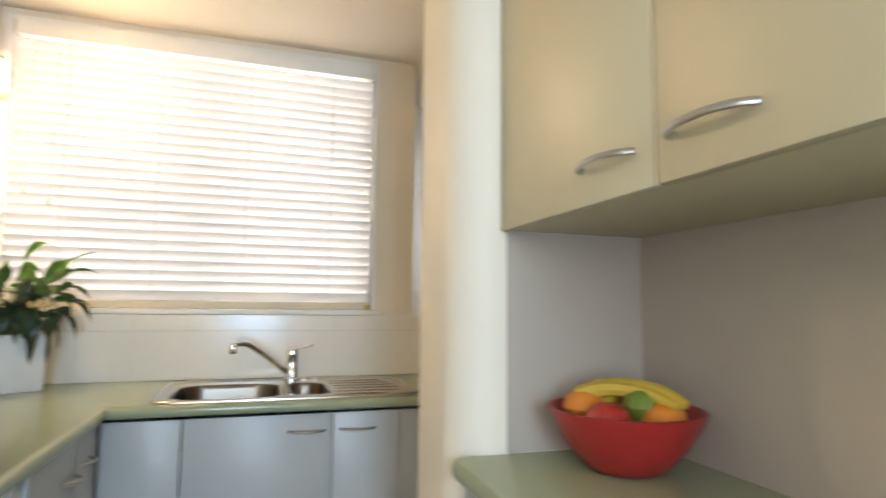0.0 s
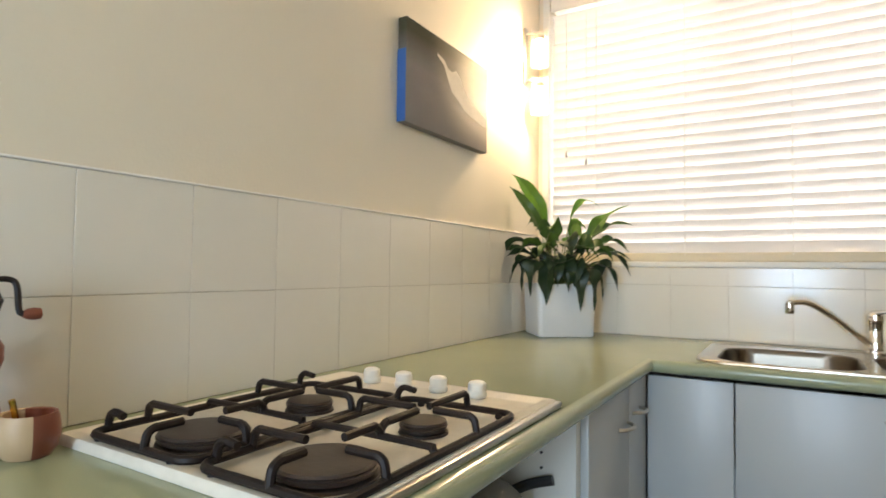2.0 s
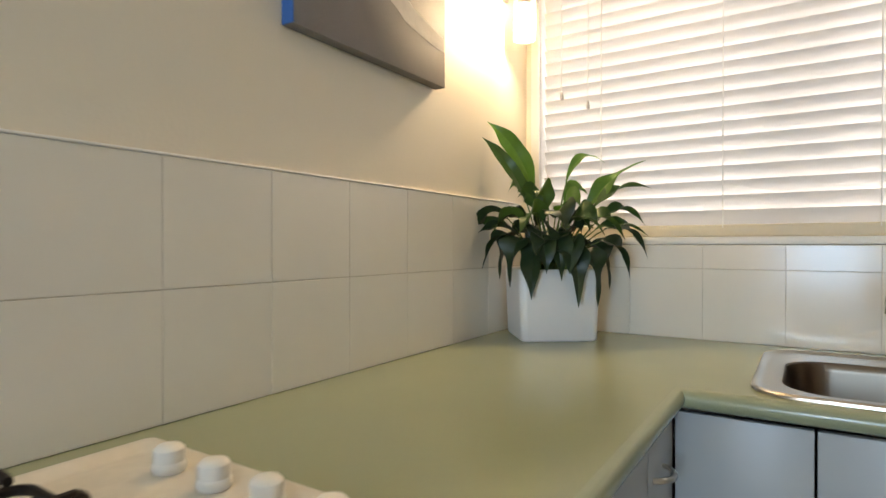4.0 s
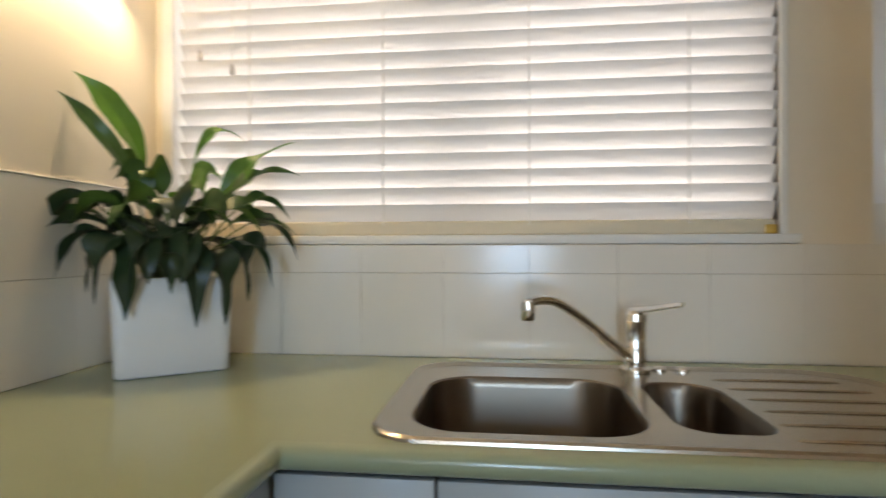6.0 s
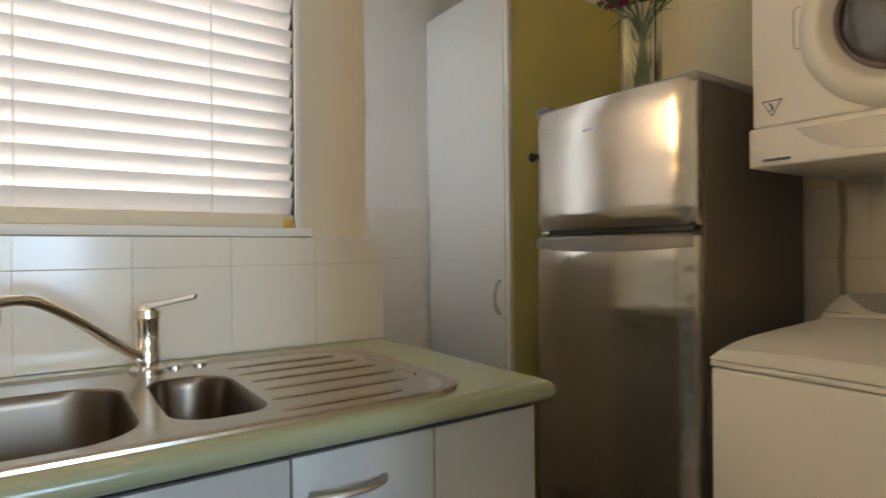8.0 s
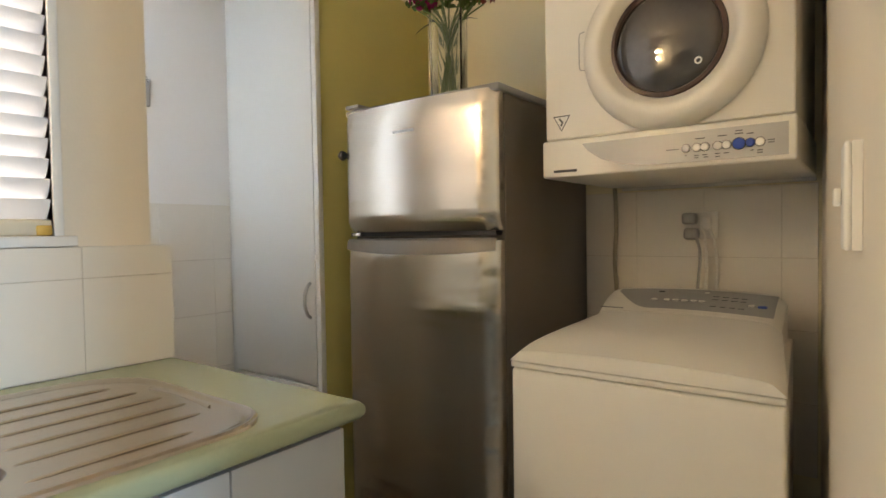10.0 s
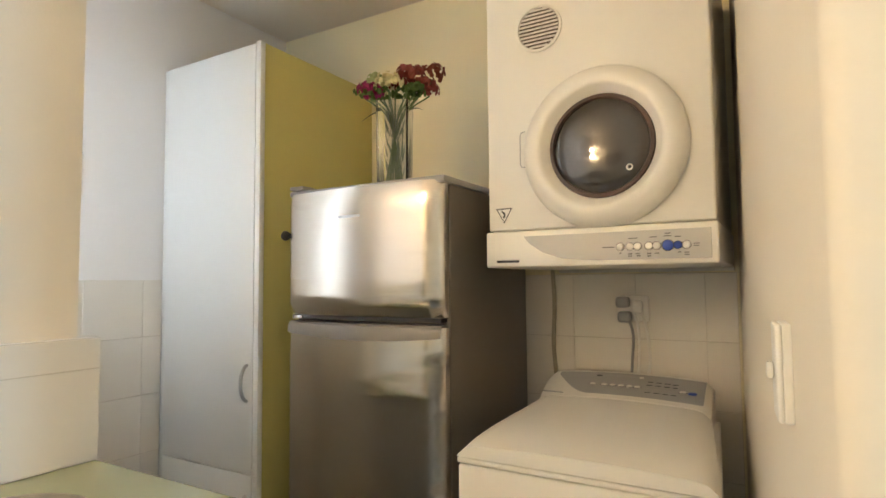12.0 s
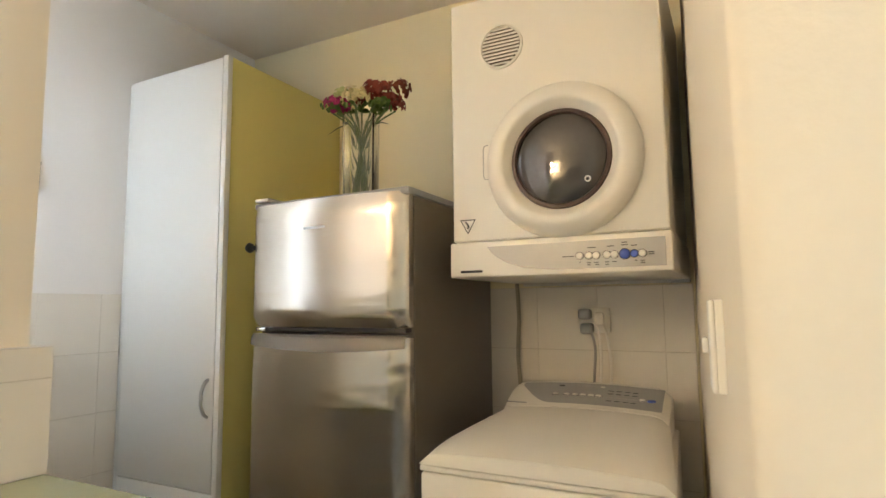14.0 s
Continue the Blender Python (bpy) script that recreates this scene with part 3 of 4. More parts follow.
ramp.inputs["From Min"].default_value, ramp.inputs["From Max"].default_value = 0.17, 0.27
nt.links.new(ramp.outputs[0], m2.inputs["Factor"])
nt.links.new(mixn.outputs["Result"], m2.inputs["A"])
m2.inputs["B"].default_value = (0.045, 0.04, 0.018, 1)
nt.links.new(m2.outputs["Result"], nt.nodes["Principled BSDF"].inputs["Base Color"])
part("board", box(0.002, 0.032, -1.022, -0.518, 1.565, 1.868, 0.002), art, canvas)
part("side_print", box(0.002, 0.031, -1.0245, -1.022, 1.567, 1.775), mat("blue_print", (0.035, 0.13, 0.38), 0.7, var=0.2), canvas, "blue printed side edge")
swirl = bmesh.new()
path = [(-0.86, 1.81, 0.004), (-0.82, 1.795, 0.010), (-0.795, 1.765, 0.020), (-0.77, 1.745, 0.036), (-0.745, 1.745, 0.048), (-0.715, 1.73, 0.046), (-0.69, 1.705, 0.034), (-0.65, 1.69, 0.026), (-0.60, 1.68, 0.024), (-0.56, 1.672, 0.022), (-0.522, 1.668, 0.018)]
prev = None
for y, z, w in path:
    pair = [swirl.verts.new((0.0335, y, z + w)), swirl.verts.new((0.0335, y, z - w * 0.8))]
    if prev:
        swirl.faces.new((prev[0], prev[1], pair[1], pair[0]))
    prev = pair
part("painted_swirl", swirl, mat("pale_print", (0.52, 0.48, 0.43), 0.7, var=0.2, scale=30), canvas, "pale printed swirl")

BULB = glow("lamp_bulb", (1.0, 0.80, 0.5), 18)
FROST = thin("frosted_lamp_glass", (0.86, 0.82, 0.74), 0.35, 0.4, 0.03)
sconce = thing("wall_lamp", (0.0, -0.125, 1.9), "metal wall lamp with two lit warm spots", "wall lamp")
part("back_plate", box(0.0005, 0.014, -0.14, -0.11, 1.93, 2.17, 0.004), SATIN, sconce)
for z in (2.085, 1.885):
    part("arm", tube([(0.012, -0.125, z + 0.06), (0.04, -0.125, z + 0.058), (0.07, -0.125, z + 0.04)], 0.005, 8), SATIN, sconce)
    cup = part("lamp_holder", lathe([(0.012, 0.045), (0.02, 0.04), (0.021, 0.022), (0.019, 0.022), (0.018, 0.038)], (0.072, -0.125, z), seg=20), SATIN, sconce)
    part("bulb", lathe([(0.012, 0.03), (0.02, 0.012), (0.021, 0.0), (0.016, -0.014), (0, -0.02)], (0.072, -0.125, z), seg=18), BULB, cup, "glowing warm bulb")
    arc = [radians(5 + 180 * k / 14) for k in range(15)]
    ring = [(0.073 + 0.036 * math.cos(q), -0.127 + 0.036 * math.sin(q)) for q in arc] + [(0.073 + 0.034 * math.cos(q), -0.127 + 0.034 * math.sin(q)) for q in reversed(arc)]
    part("shade", loft([[(x, y, z - 0.085) for x, y in ring], [(x, y, z + 0.075) for x, y in ring]]), FROST, sconce, "curved frosted glass shade")
    lamp("wall_lamp_light", "POINT", 7.0, (1.0, 0.78, 0.47), pose(0.075, -0.13, z - 0.035), radius=0.02)
    lamp("wall_lamp_beam", "SPOT", 8, (1.0, 0.80, 0.50), look((0.085, -0.15, z - 0.02), (0.0, -0.3, z - 0.07)), radius=0.015, cone=radians(96))

plant = thing("potted_plant", (0.173, -0.164, 0.9), "peace lily in a square white ceramic pot on the worktop", "plant")
ca, sa = math.cos(radians(37)), math.sin(radians(37))


def turned(pts):
    return [(0.173 + x * ca - y * sa, -0.164 + x * sa + y * ca) for x, y in pts]


loops = []
for hw, z, r in ((0.105, 0.9005, 0.018), (0.108, 0.904, 0.02), (0.115, 1.094, 0.022), (0.1135, 1.0995, 0.021), (0.107, 1.0995, 0.016), (0.105, 1.08, 0.014)):
    loops.append([(x, y, z) for x, y in turned(rounded(-hw, hw, -hw, hw, r, 5))])
part("pot", loft(loops, (True, False)), POT, plant, "square white ceramic pot")
part("soil", loft([[(x, y, 1.078) for x, y in turned(rounded(-0.102, 0.102, -0.102, 0.102, 0.012, 5))], [(x, y, 1.083) for x, y in turned(rounded(-0.098, 0.098, -0.098, 0.098, 0.012, 5))]]), mat("dark_soil", (0.03, 0.022, 0.015), 0.95, var=0.4, scale=60, fine=200, bump=0.1), plant, "dark potting soil")
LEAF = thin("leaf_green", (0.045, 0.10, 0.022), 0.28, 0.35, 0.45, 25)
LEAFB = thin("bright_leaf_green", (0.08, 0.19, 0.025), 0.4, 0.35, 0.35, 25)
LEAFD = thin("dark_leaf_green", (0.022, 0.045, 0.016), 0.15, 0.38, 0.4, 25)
STALK = mat("leaf_stalk", (0.11, 0.17, 0.05), 0.5, var=0.2, scale=30)
rgt, fwd = Vector((0.869, 0.494, 0)), Vector((-0.494, 0.869, 0))


def leaf(bx, bd, peak, tip, width, material, twist=0.0):
    """A leaf: base, arch and tip as (sideways, away, height) from the pot's middle."""
    o = Vector((0.173, -0.164, 0))
    at = lambda q: o + rgt * q[0] + fwd * q[1] + Vector((0, 0, q[2]))
    p0, p1, p2 = at((bx, bd, 1.08)), at(peak), at(tip)
    n = 14
    pos = lambda t: p0 * (1 - t) ** 2 + p1 * 2 * t * (1 - t) + p2 * t * t
    start = 0.42
    part("leaf_stalk", tube([pos(start * k / 5) for k in range(6)], 0.0028, 6, smooth=False, taper=0.0018), STALK, plant)
    bm = bmesh.new()
    rows = []
    for k in range(n + 1):
        u = k / n
        t = start + (1 - start) * u
        c = pos(t)
        d = (pos(min(t + 0.02, 1)) - pos(t - 0.02)).normalized()
        side = d.cross(Vector((0, 0, 1)))
        side = side.normalized() if side.length > 0.05 else rgt.copy()
        side = (Matrix.Rotation(twist + 0.45 * math.sin(4 * u + bx * 40), 3, d) @ side)
        up = side.cross(d).normalized()
        w = 1.35 * width * (math.sin(math.pi * min(1, u * 0.98 + 0.02) ** 0.8) ** 1.15) * 0.5 * (1 + 0.13 * math.sin(13 * u + bx * 90)) + 0.0006
        wave = 0.26 * w * math.sin(9 * u + bx * 60)
        rows.append([bm.verts.new(c + side * (w * s) + up * (abs(s) * w * 0.35 + wave * s)) for s in (-1, -0.5, 0, 0.5, 1)])
    for a, b in zip(rows, rows[1:]):
        for i in range(4):
            bm.faces.new((a[i], a[i + 1], b[i + 1], b[i]))
    part("leaf", bm, material, plant)


named = [
    (-0.02, 0.0, (-0.02, 0.0, 1.42), (-0.185, 0.02, 1.535), 0.046, LEAFB, 0.9), (-0.03, -0.01, (-0.05, -0.02, 1.36), (-0.2, -0.05, 1.475), 0.033, LEAF, 0.6),
    (0.02, 0.03, (0.03, 0.03, 1.52), (0.16, 0.0, 1.405), 0.022, LEAFB, 0.5), (0.03, 0.0, (0.08, -0.02, 1.34), (0.27, -0.02, 1.41), 0.036, LEAFB, 0.7),
    (0.03, -0.01, (0.12, -0.03, 1.38), (0.275, -0.06, 1.325), 0.035, LEAF, 0.2), (0.03, -0.02, (0.16, -0.05, 1.36), (0.25, -0.08, 1.22), 0.04, LEAF, 0.1),
    (0.03, 0.02, (0.2, 0.0, 1.33), (0.275, -0.02, 1.13), 0.042, LEAFD, 0.1), (0.02, -0.03, (0.13, -0.06, 1.3), (0.26, -0.08, 1.19), 0.03, LEAF, 0.2),
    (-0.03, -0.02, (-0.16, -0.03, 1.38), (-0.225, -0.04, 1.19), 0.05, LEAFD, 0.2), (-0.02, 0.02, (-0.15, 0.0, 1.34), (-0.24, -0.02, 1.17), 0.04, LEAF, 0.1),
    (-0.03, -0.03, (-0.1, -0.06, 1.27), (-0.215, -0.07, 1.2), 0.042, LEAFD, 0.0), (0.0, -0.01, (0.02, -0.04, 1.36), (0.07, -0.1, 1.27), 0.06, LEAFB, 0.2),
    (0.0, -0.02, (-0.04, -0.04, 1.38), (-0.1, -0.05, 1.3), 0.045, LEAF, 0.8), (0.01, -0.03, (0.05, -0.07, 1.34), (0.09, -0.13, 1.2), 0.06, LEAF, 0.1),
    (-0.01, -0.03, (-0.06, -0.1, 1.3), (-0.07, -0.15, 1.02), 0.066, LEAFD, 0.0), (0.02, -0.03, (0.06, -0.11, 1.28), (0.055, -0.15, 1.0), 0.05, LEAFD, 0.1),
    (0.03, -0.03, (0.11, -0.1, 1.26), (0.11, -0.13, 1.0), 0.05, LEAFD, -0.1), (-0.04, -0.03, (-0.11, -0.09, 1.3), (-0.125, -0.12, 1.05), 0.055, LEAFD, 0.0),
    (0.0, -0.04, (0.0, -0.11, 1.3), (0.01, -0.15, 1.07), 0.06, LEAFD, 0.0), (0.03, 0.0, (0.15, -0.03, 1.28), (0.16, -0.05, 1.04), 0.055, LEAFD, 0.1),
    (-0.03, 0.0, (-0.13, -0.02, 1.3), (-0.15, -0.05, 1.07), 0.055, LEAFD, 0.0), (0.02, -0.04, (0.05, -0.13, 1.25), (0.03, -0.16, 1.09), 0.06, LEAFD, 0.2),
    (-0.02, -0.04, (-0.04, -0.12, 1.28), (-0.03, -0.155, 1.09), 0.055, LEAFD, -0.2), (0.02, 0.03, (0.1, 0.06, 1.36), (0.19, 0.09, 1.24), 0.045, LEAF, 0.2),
]
named += [
    (0.0, -0.03, (-0.03, -0.08, 1.36), (-0.1, -0.14, 1.2), 0.06, LEAF, 0.1), (0.01, -0.03, (0.04, -0.09, 1.34), (0.13, -0.13, 1.19), 0.055, LEAF, 0.1),
    (0.0, -0.02, (0.0, -0.09, 1.37), (0.02, -0.16, 1.2), 0.065, LEAFD, 0.0), (-0.02, -0.02, (-0.1, -0.07, 1.35), (-0.17, -0.1, 1.2), 0.05, LEAF, 0.1),
    (0.02, -0.02, (0.1, -0.07, 1.35), (0.19, -0.1, 1.18), 0.05, LEAF, 0.0), (-0.03, -0.02, (-0.14, -0.05, 1.3), (-0.2, -0.08, 1.1), 0.05, LEAFD, 0.0),
    (0.03, -0.02, (0.17, -0.06, 1.28), (0.21, -0.08, 1.07), 0.05, LEAFD, 0.0), (0.0, 0.02, (-0.06, 0.04, 1.42), (-0.12, 0.05, 1.33), 0.045, LEAF, 0.4),
    (0.01, 0.01, (0.05, 0.02, 1.4), (0.11, 0.0, 1.31), 0.05, LEAFB, 0.3), (0.0, -0.01, (-0.01, -0.03, 1.4), (-0.05, -0.08, 1.3), 0.05, LEAF, 0.2),
]
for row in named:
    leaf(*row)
for k in range(16):
    a = random.uniform(0, 2 * math.pi)
    r0 = random.uniform(0.09, 0.15)
    leaf(random.uniform(-0.03, 0.03), random.uniform(-0.03, 0.03), (r0 * math.cos(a) * 0.7, r0 * math.sin(a) * 0.6 - 0.02, random.uniform(1.25, 1.36)), (r0 * math.cos(a) * 1.15, r0 * math.sin(a) * 0.8 - 0.02, random.uniform(1.1, 1.24)), random.uniform(0.035, 0.055), random.choice((LEAF, LEAFD, LEAFD)), random.uniform(-0.3, 0.3))

# ---- tall cupboard ----
cup = thing("tall_cupboard", (2.6, 0.36, 0), "tall white broom cupboard with yellow-green side", "cupboard")
part("body", box(2.322, 2.895, 0.136, 0.612, 0.0, 2.07, 0.001), CARCASS, cup)
part("side_panel", box(2.322, 2.895, 0.118, 0.135, 0.0, 2.073, 0.001), YELLOW, cup, "yellow-green painted side panel")
part("front_edge", box(2.3, 2.321, 0.113, 0.134, 0.0, 2.073, 0.002), DOOR, cup)
for z0, z1, hz in ((0.684, 2.068, 0.967), (0.06, 0.68, 0.56)):
    door = part("door", box(2.3, 2.319, 0.137, 0.592, z0, z1, 0.0025), DOOR, cup)
    handle(door, (2.3, 0.16, hz + 0.058), (2.3, 0.16, hz - 0.058), (-0.026, 0, 0))
part("filler_strip", box(2.305, 2.32, 0.594, 0.618, 0.0, 2.068), DOOR, cup)

# ---- fridge ----
fridge = thing("fridge", (2.58, -0.29, 0), "brushed stainless two-door fridge with dark grey sides", "fridge")
part("body", box(2.345, 2.87, -0.562, -0.013, 0.03, 1.545, 0.006), GREYSIDE, fridge, "dark grey cabinet body")
part("top_cap", box(2.31, 2.87, -0.565, -0.01, 1.546, 1.565, 0.006), GREY, fridge, "grey plastic top")
part("hinge_cover", box(2.3, 2.36, -0.075, -0.02, 1.566, 1.578, 0.004), GREY, fridge)


def fridge_door(z0, z1, dip):
    """A door whose front is gently bowed, with rounded upright edges and a scooped grip."""
    y0, y1, n = -0.558, -0.003, 20
    loops = []
    for k in range(13):
        v = k / 12
        z = z0 + (z1 - z0) * v
        pull = 0.0
        if dip == "low":
            pull = 0.010 * max(0, 1 - (z - z0) / 0.03) ** 2
        if dip == "top":
            pull = 0.012 * max(0, 1 - (z1 - z) / 0.045) ** 2
        pull += 0.006 * max(0, 1 - min(z - z0, z1 - z) / 0.008) ** 2
        loop = []
        for i in range(n + 1):
            s = i / n
            y = y0 + (y1 - y0) * s
            e = min(s, 1 - s) * (y1 - y0)
            round_ = 0.018 * (1 - math.sqrt(max(0, 1 - (1 - min(e, 0.018) / 0.018) ** 2)))
            bow = 0.025 * (1 - (2 * s - 1) ** 2)
            loop.append((2.303 + round_ - bow + pull, y, z))
        loop += [(2.343, y1, z), (2.343, y0, z)]
        loops.append(loop)
    return loft(loops)


upper = part("freezer_door", fridge_door(1.19, 1.553, "low"), STEEL, fridge, "upper brushed steel freezer door")
lower = part("fridge_door", fridge_door(0.06, 1.163, "none"), STEEL, fridge, "lower brushed steel door")
strip = bmesh.new()
rows = []
for i in range(25):
    q = i / 24
    y = -0.552 + 0.543 * q
    e = min(q, 1 - q) * 0.543 + 0.005
    front = 2.3015 + 0.018 * (1 - math.sqrt(max(0, 1 - (1 - min(e, 0.018) / 0.018) ** 2))) - 0.025 * (1 - (2 * q - 1) ** 2)
    foot = 1.136 - 0.013 * (1 - (2 * q - 1) ** 2)
    rows.append([strip.verts.new(p) for p in ((front + 0.004, y, foot), (front, y, foot + 0.001), (front + 0.001, y, foot + 0.015), (front + 0.004, y, 1.162), (front + 0.012, y, 1.1695), (2.34, y, 1.1695))])
for a, b in zip(rows, rows[1:]):
    for j in range(5):
        strip.faces.new((a[j], a[j + 1], b[j + 1], b[j]))
part("grip_strip", strip, mat("satin_grip", (0.20, 0.18, 0.155), 0.4, 0.3, var=0.05, bump=0.002), lower, "satin grey scooped grip along the door top")
# Dark strip between the two doors, drawn in place of the gap's shade.
part("door_gap_shade", box(2.312, 2.343, -0.552, -0.025, 1.177, 1.188), DARK, fridge)
part("hinge_pin", box(2.3, 2.34, -0.075, -0.04, 1.1775, 1.187, 0.002), CHROME, fridge)
part("badge", box(2.2765, 2.282, -0.31, -0.235, 1.466, 1.473, 0.0006), SATIN, upper, "small metal badge bar")
part("foot_grille", box(2.33, 2.36, -0.55, -0.03, 0.0, 0.055), DARK, fridge)
part("side_stud", lathe([(0.006, 0.0), (0.006, 0.008), (0.013, 0.01), (0.016, 0.018), (0.012, 0.026), (0, 0.028)], (2.31, -0.012, 1.43), "y", 16), DARK, fridge, "dark round stud")

# ---- flowers ----
VG = glass("vase_glass", (0.93, 0.96, 0.93), 1.46)
vase = thing("flower_vase", (2.42, -0.33, 1.565), "square clear glass vase of mixed cut flowers", "vase")
vc = Vector((2.42, -0.332, 1.566))
vt = math.cos(radians(24)), math.sin(radians(24))
def vloop(h, z):
    return [(vc.x + x * vt[0] - y * vt[1], vc.y + x * vt[1] + y * vt[0], vc.z + z) for x, y in rounded(-h, h, -h, h, 0.004, 3)]
part("glass", loft([vloop(0.044, 0), vloop(0.046, 0.004), vloop(0.048, 0.25), vloop(0.0475, 0.252), vloop(0.044, 0.252), vloop(0.043, 0.248), vloop(0.041, 0.014), vloop(0.039, 0.012)]), VG, vase, "clear glass vase")
FL = {"magenta": (0.36, 0.015, 0.11), "cream": (0.74, 0.64, 0.34), "red": (0.27, 0.045, 0.028), "rust": (0.22, 0.045, 0.02), "green": (0.10, 0.16, 0.03), "pale": (0.45, 0.48, 0.2)}
FM = {k: thin("petal_" + k, c, 0.2, 0.6, 0.35, 60) for k, c in FL.items()}
heads = [("magenta", 0.068, -0.03, 0.262, 0.03), ("cream", 0.015, -0.045, 0.285, 0.032), ("pale", 0.055, 0.0, 0.3, 0.026), ("green", 0.095, 0.01, 0.275, 0.024), ("red", -0.05, -0.02, 0.31, 0.036), ("red", -0.085, 0.0, 0.29, 0.03), ("rust", -0.115, 0.01, 0.33, 0.028), ("rust", 0.0, 0.03, 0.305, 0.024), ("green", -0.03, 0.02, 0.27, 0.03), ("red", -0.105, -0.02, 0.265, 0.022), ("cream", 0.03, 0.03, 0.29, 0.024), ("green", 0.04, -0.02, 0.255, 0.028), ("green", -0.06, -0.035, 0.262, 0.026)]
vside, vaway = Vector((-0.495, 0.869, 0)), Vector((0.869, 0.495, 0))
for key, s, a, z, r in heads:
    z, r = z + 0.018, r * 1.3
    c = vc + vside * s + vaway * a + Vector((0, 0, z))
    foot = vc + vside * s * -0.25 + vaway * a * 0.3 + Vector((0, 0, 0.016))
    mid = vc + vside * s * 0.18 + vaway * a * 0.4 + Vector((0, 0, 0.2))
    part("stem", tube([foot, mid, c - Vector((0, 0, r * 0.5))], 0.0026, 6), STALK, vase)
    bm = bmesh.new()
    for k in range(46):
        th, ph = random.uniform(0, 2 * math.pi), math.acos(random.uniform(-0.25, 1))
        d = Vector((math.sin(ph) * math.cos(th), math.sin(ph) * math.sin(th), math.cos(ph) * 0.75))
        p = c + d * r * random.uniform(0.7, 1.05)
        u = d.orthogonal().normalized()
        v = d.cross(u).normalized()
        q = r * random.uniform(0.2, 0.34)
        ring = [p + (u * math.cos(t) + v * math.sin(t)) * q * random.uniform(0.7, 1.1) + d * q * random.uniform(0, 0.5) for t in [2 * math.pi * i / 5 for i in range(5)]]
        vs = [bm.verts.new(x) for x in ring]
        m_ = bm.verts.new(p - d * q * 0.2)
        for i in range(5):
            bm.faces.new((vs[i], vs[(i + 1) % 5], m_))
    part("flower_head", bm, FM[key], vase, key + " flower cluster" if key not in ("pale", "green") else "green bud cluster")
for k in range(64):
    a, z = random.uniform(0, 6.28), random.uniform(0.04, 0.21)
    p = vc + Vector((0.024 * math.cos(a), 0.024 * math.sin(a), z))
    q = p + Vector((0.012 * math.cos(a + 1), 0.012 * math.sin(a + 1), random.uniform(0.03, 0.05)))
    part("vase_leaf", tube([p, p.lerp(q, 0.5), q], 0.009, 6, squash=0.15, taper=0.001), LEAF, vase)
for s, dz, dd in ((0.1, 0.2, -0.03), (-0.085, 0.235, 0.03)):
    p, q = vc + vside * s * 0.4 + Vector((0, 0, 0.232)), vc + vside * s + Vector((0, 0, dz))
    part("vase_leaf", tube([p, p.lerp(q, 0.5) + Vector((0, 0, 0.006)), q], 0.009, 6, squash=0.12, taper=0.001), LEAFD, vase)


# ---- dryer ----
def bars(parent, x, y, z, length, height, count, pitch, material=DARK):
    for k in range(count):
        part("print_bar", box(x - 0.0005, x, y - length / 2, y + length / 2, z - k * pitch - height / 2, z - k * pitch + height / 2), material, parent)


DX = 2.41
dryer = thing("clothes_dryer", (2.65, -0.925, 1.319), "white wall-mounted tumble dryer with round glass door", "dryer")
part("body", box(DX, 2.893, -1.196, -0.645, 1.415, 2.088, 0.006, 3), WHITE, dryer)
panel = part("control_panel", box(DX - 0.014, 2.893, -1.2, -0.642, 1.319, 1.412, 0.006, 3), WHITE, dryer, "white lower control panel")
PX = DX - 0.0145
ov = [(-1.185, 1.331), (-0.93, 1.331), (-0.85, 1.338), (-0.80, 1.355), (-0.765, 1.378), (-0.75, 1.397), (-1.185, 1.397)]
bm = loft([[(x, y, z) for y, z in ov] for x in (PX, PX - 0.0015)])
part("grey_inlay", bm, PANEL, panel, "silver grey printed inlay")
for y, m_, r in ((-0.991, WHITEP, 0.0085), (-1.013, WHITEP, 0.0085), (-1.03, WHITEP, 0.0085), (-1.055, WHITEP, 0.0085), (-1.072, WHITEP, 0.0085), (-1.096, BLUE, 0.0115), (-1.117, BLUE, 0.0085), (-1.135, WHITEP, 0.0085)):
    part("button", lathe([(r, 0), (r, -0.003), (r * 0.8, -0.0045), (0, -0.005)], (PX - 0.001, y, 1.361), "x", 16), m_, panel, "blue button" if m_ is BLUE else "white button")
    part("button_ring", lathe([(r * 1.02, 0), (r * 1.16, 0), (r * 1.16, -0.0012), (r * 1.02, -0.0012)], (PX - 0.0015, y, 1.361), "x", 16, cap=False), DARK, panel)
for y, z, w in ((-0.963, 1.361, 0.028), (-1.02, 1.38, 0.02), (-1.064, 1.381, 0.017), (-1.096, 1.382, 0.016), (-1.096, 1.388, 0.013), (-1.117, 1.38, 0.013), (-1.155, 1.363, 0.013), (-1.155, 1.358, 0.011), (-1.013, 1.344, 0.01), (-1.03, 1.344, 0.01), (-1.055, 1.344, 0.01), (-1.072, 1.344, 0.01), (-1.013, 1.339, 0.009), (-1.032, 1.339, 0.009), (-1.055, 1.338, 0.009), (-0.991, 1.346, 0.004), (-1.12, 1.345, 0.006), (-1.135, 1.344, 0.01), (-1.135, 1.339, 0.01)):
    bars(panel, PX - 0.0017, y, z, w, 0.0022, 1, 0)
bars(panel, PX, -0.705, 1.334, 0.062, 0.0065, 1, 0)
DC = (0, -0.951, 1.606)
ring = [(0.198, 0.0), (0.198, -0.008), (0.194, -0.02), (0.184, -0.033), (0.168, -0.042), (0.153, -0.044), (0.146, -0.041), (0.142, -0.036), (0.126, -0.016)]
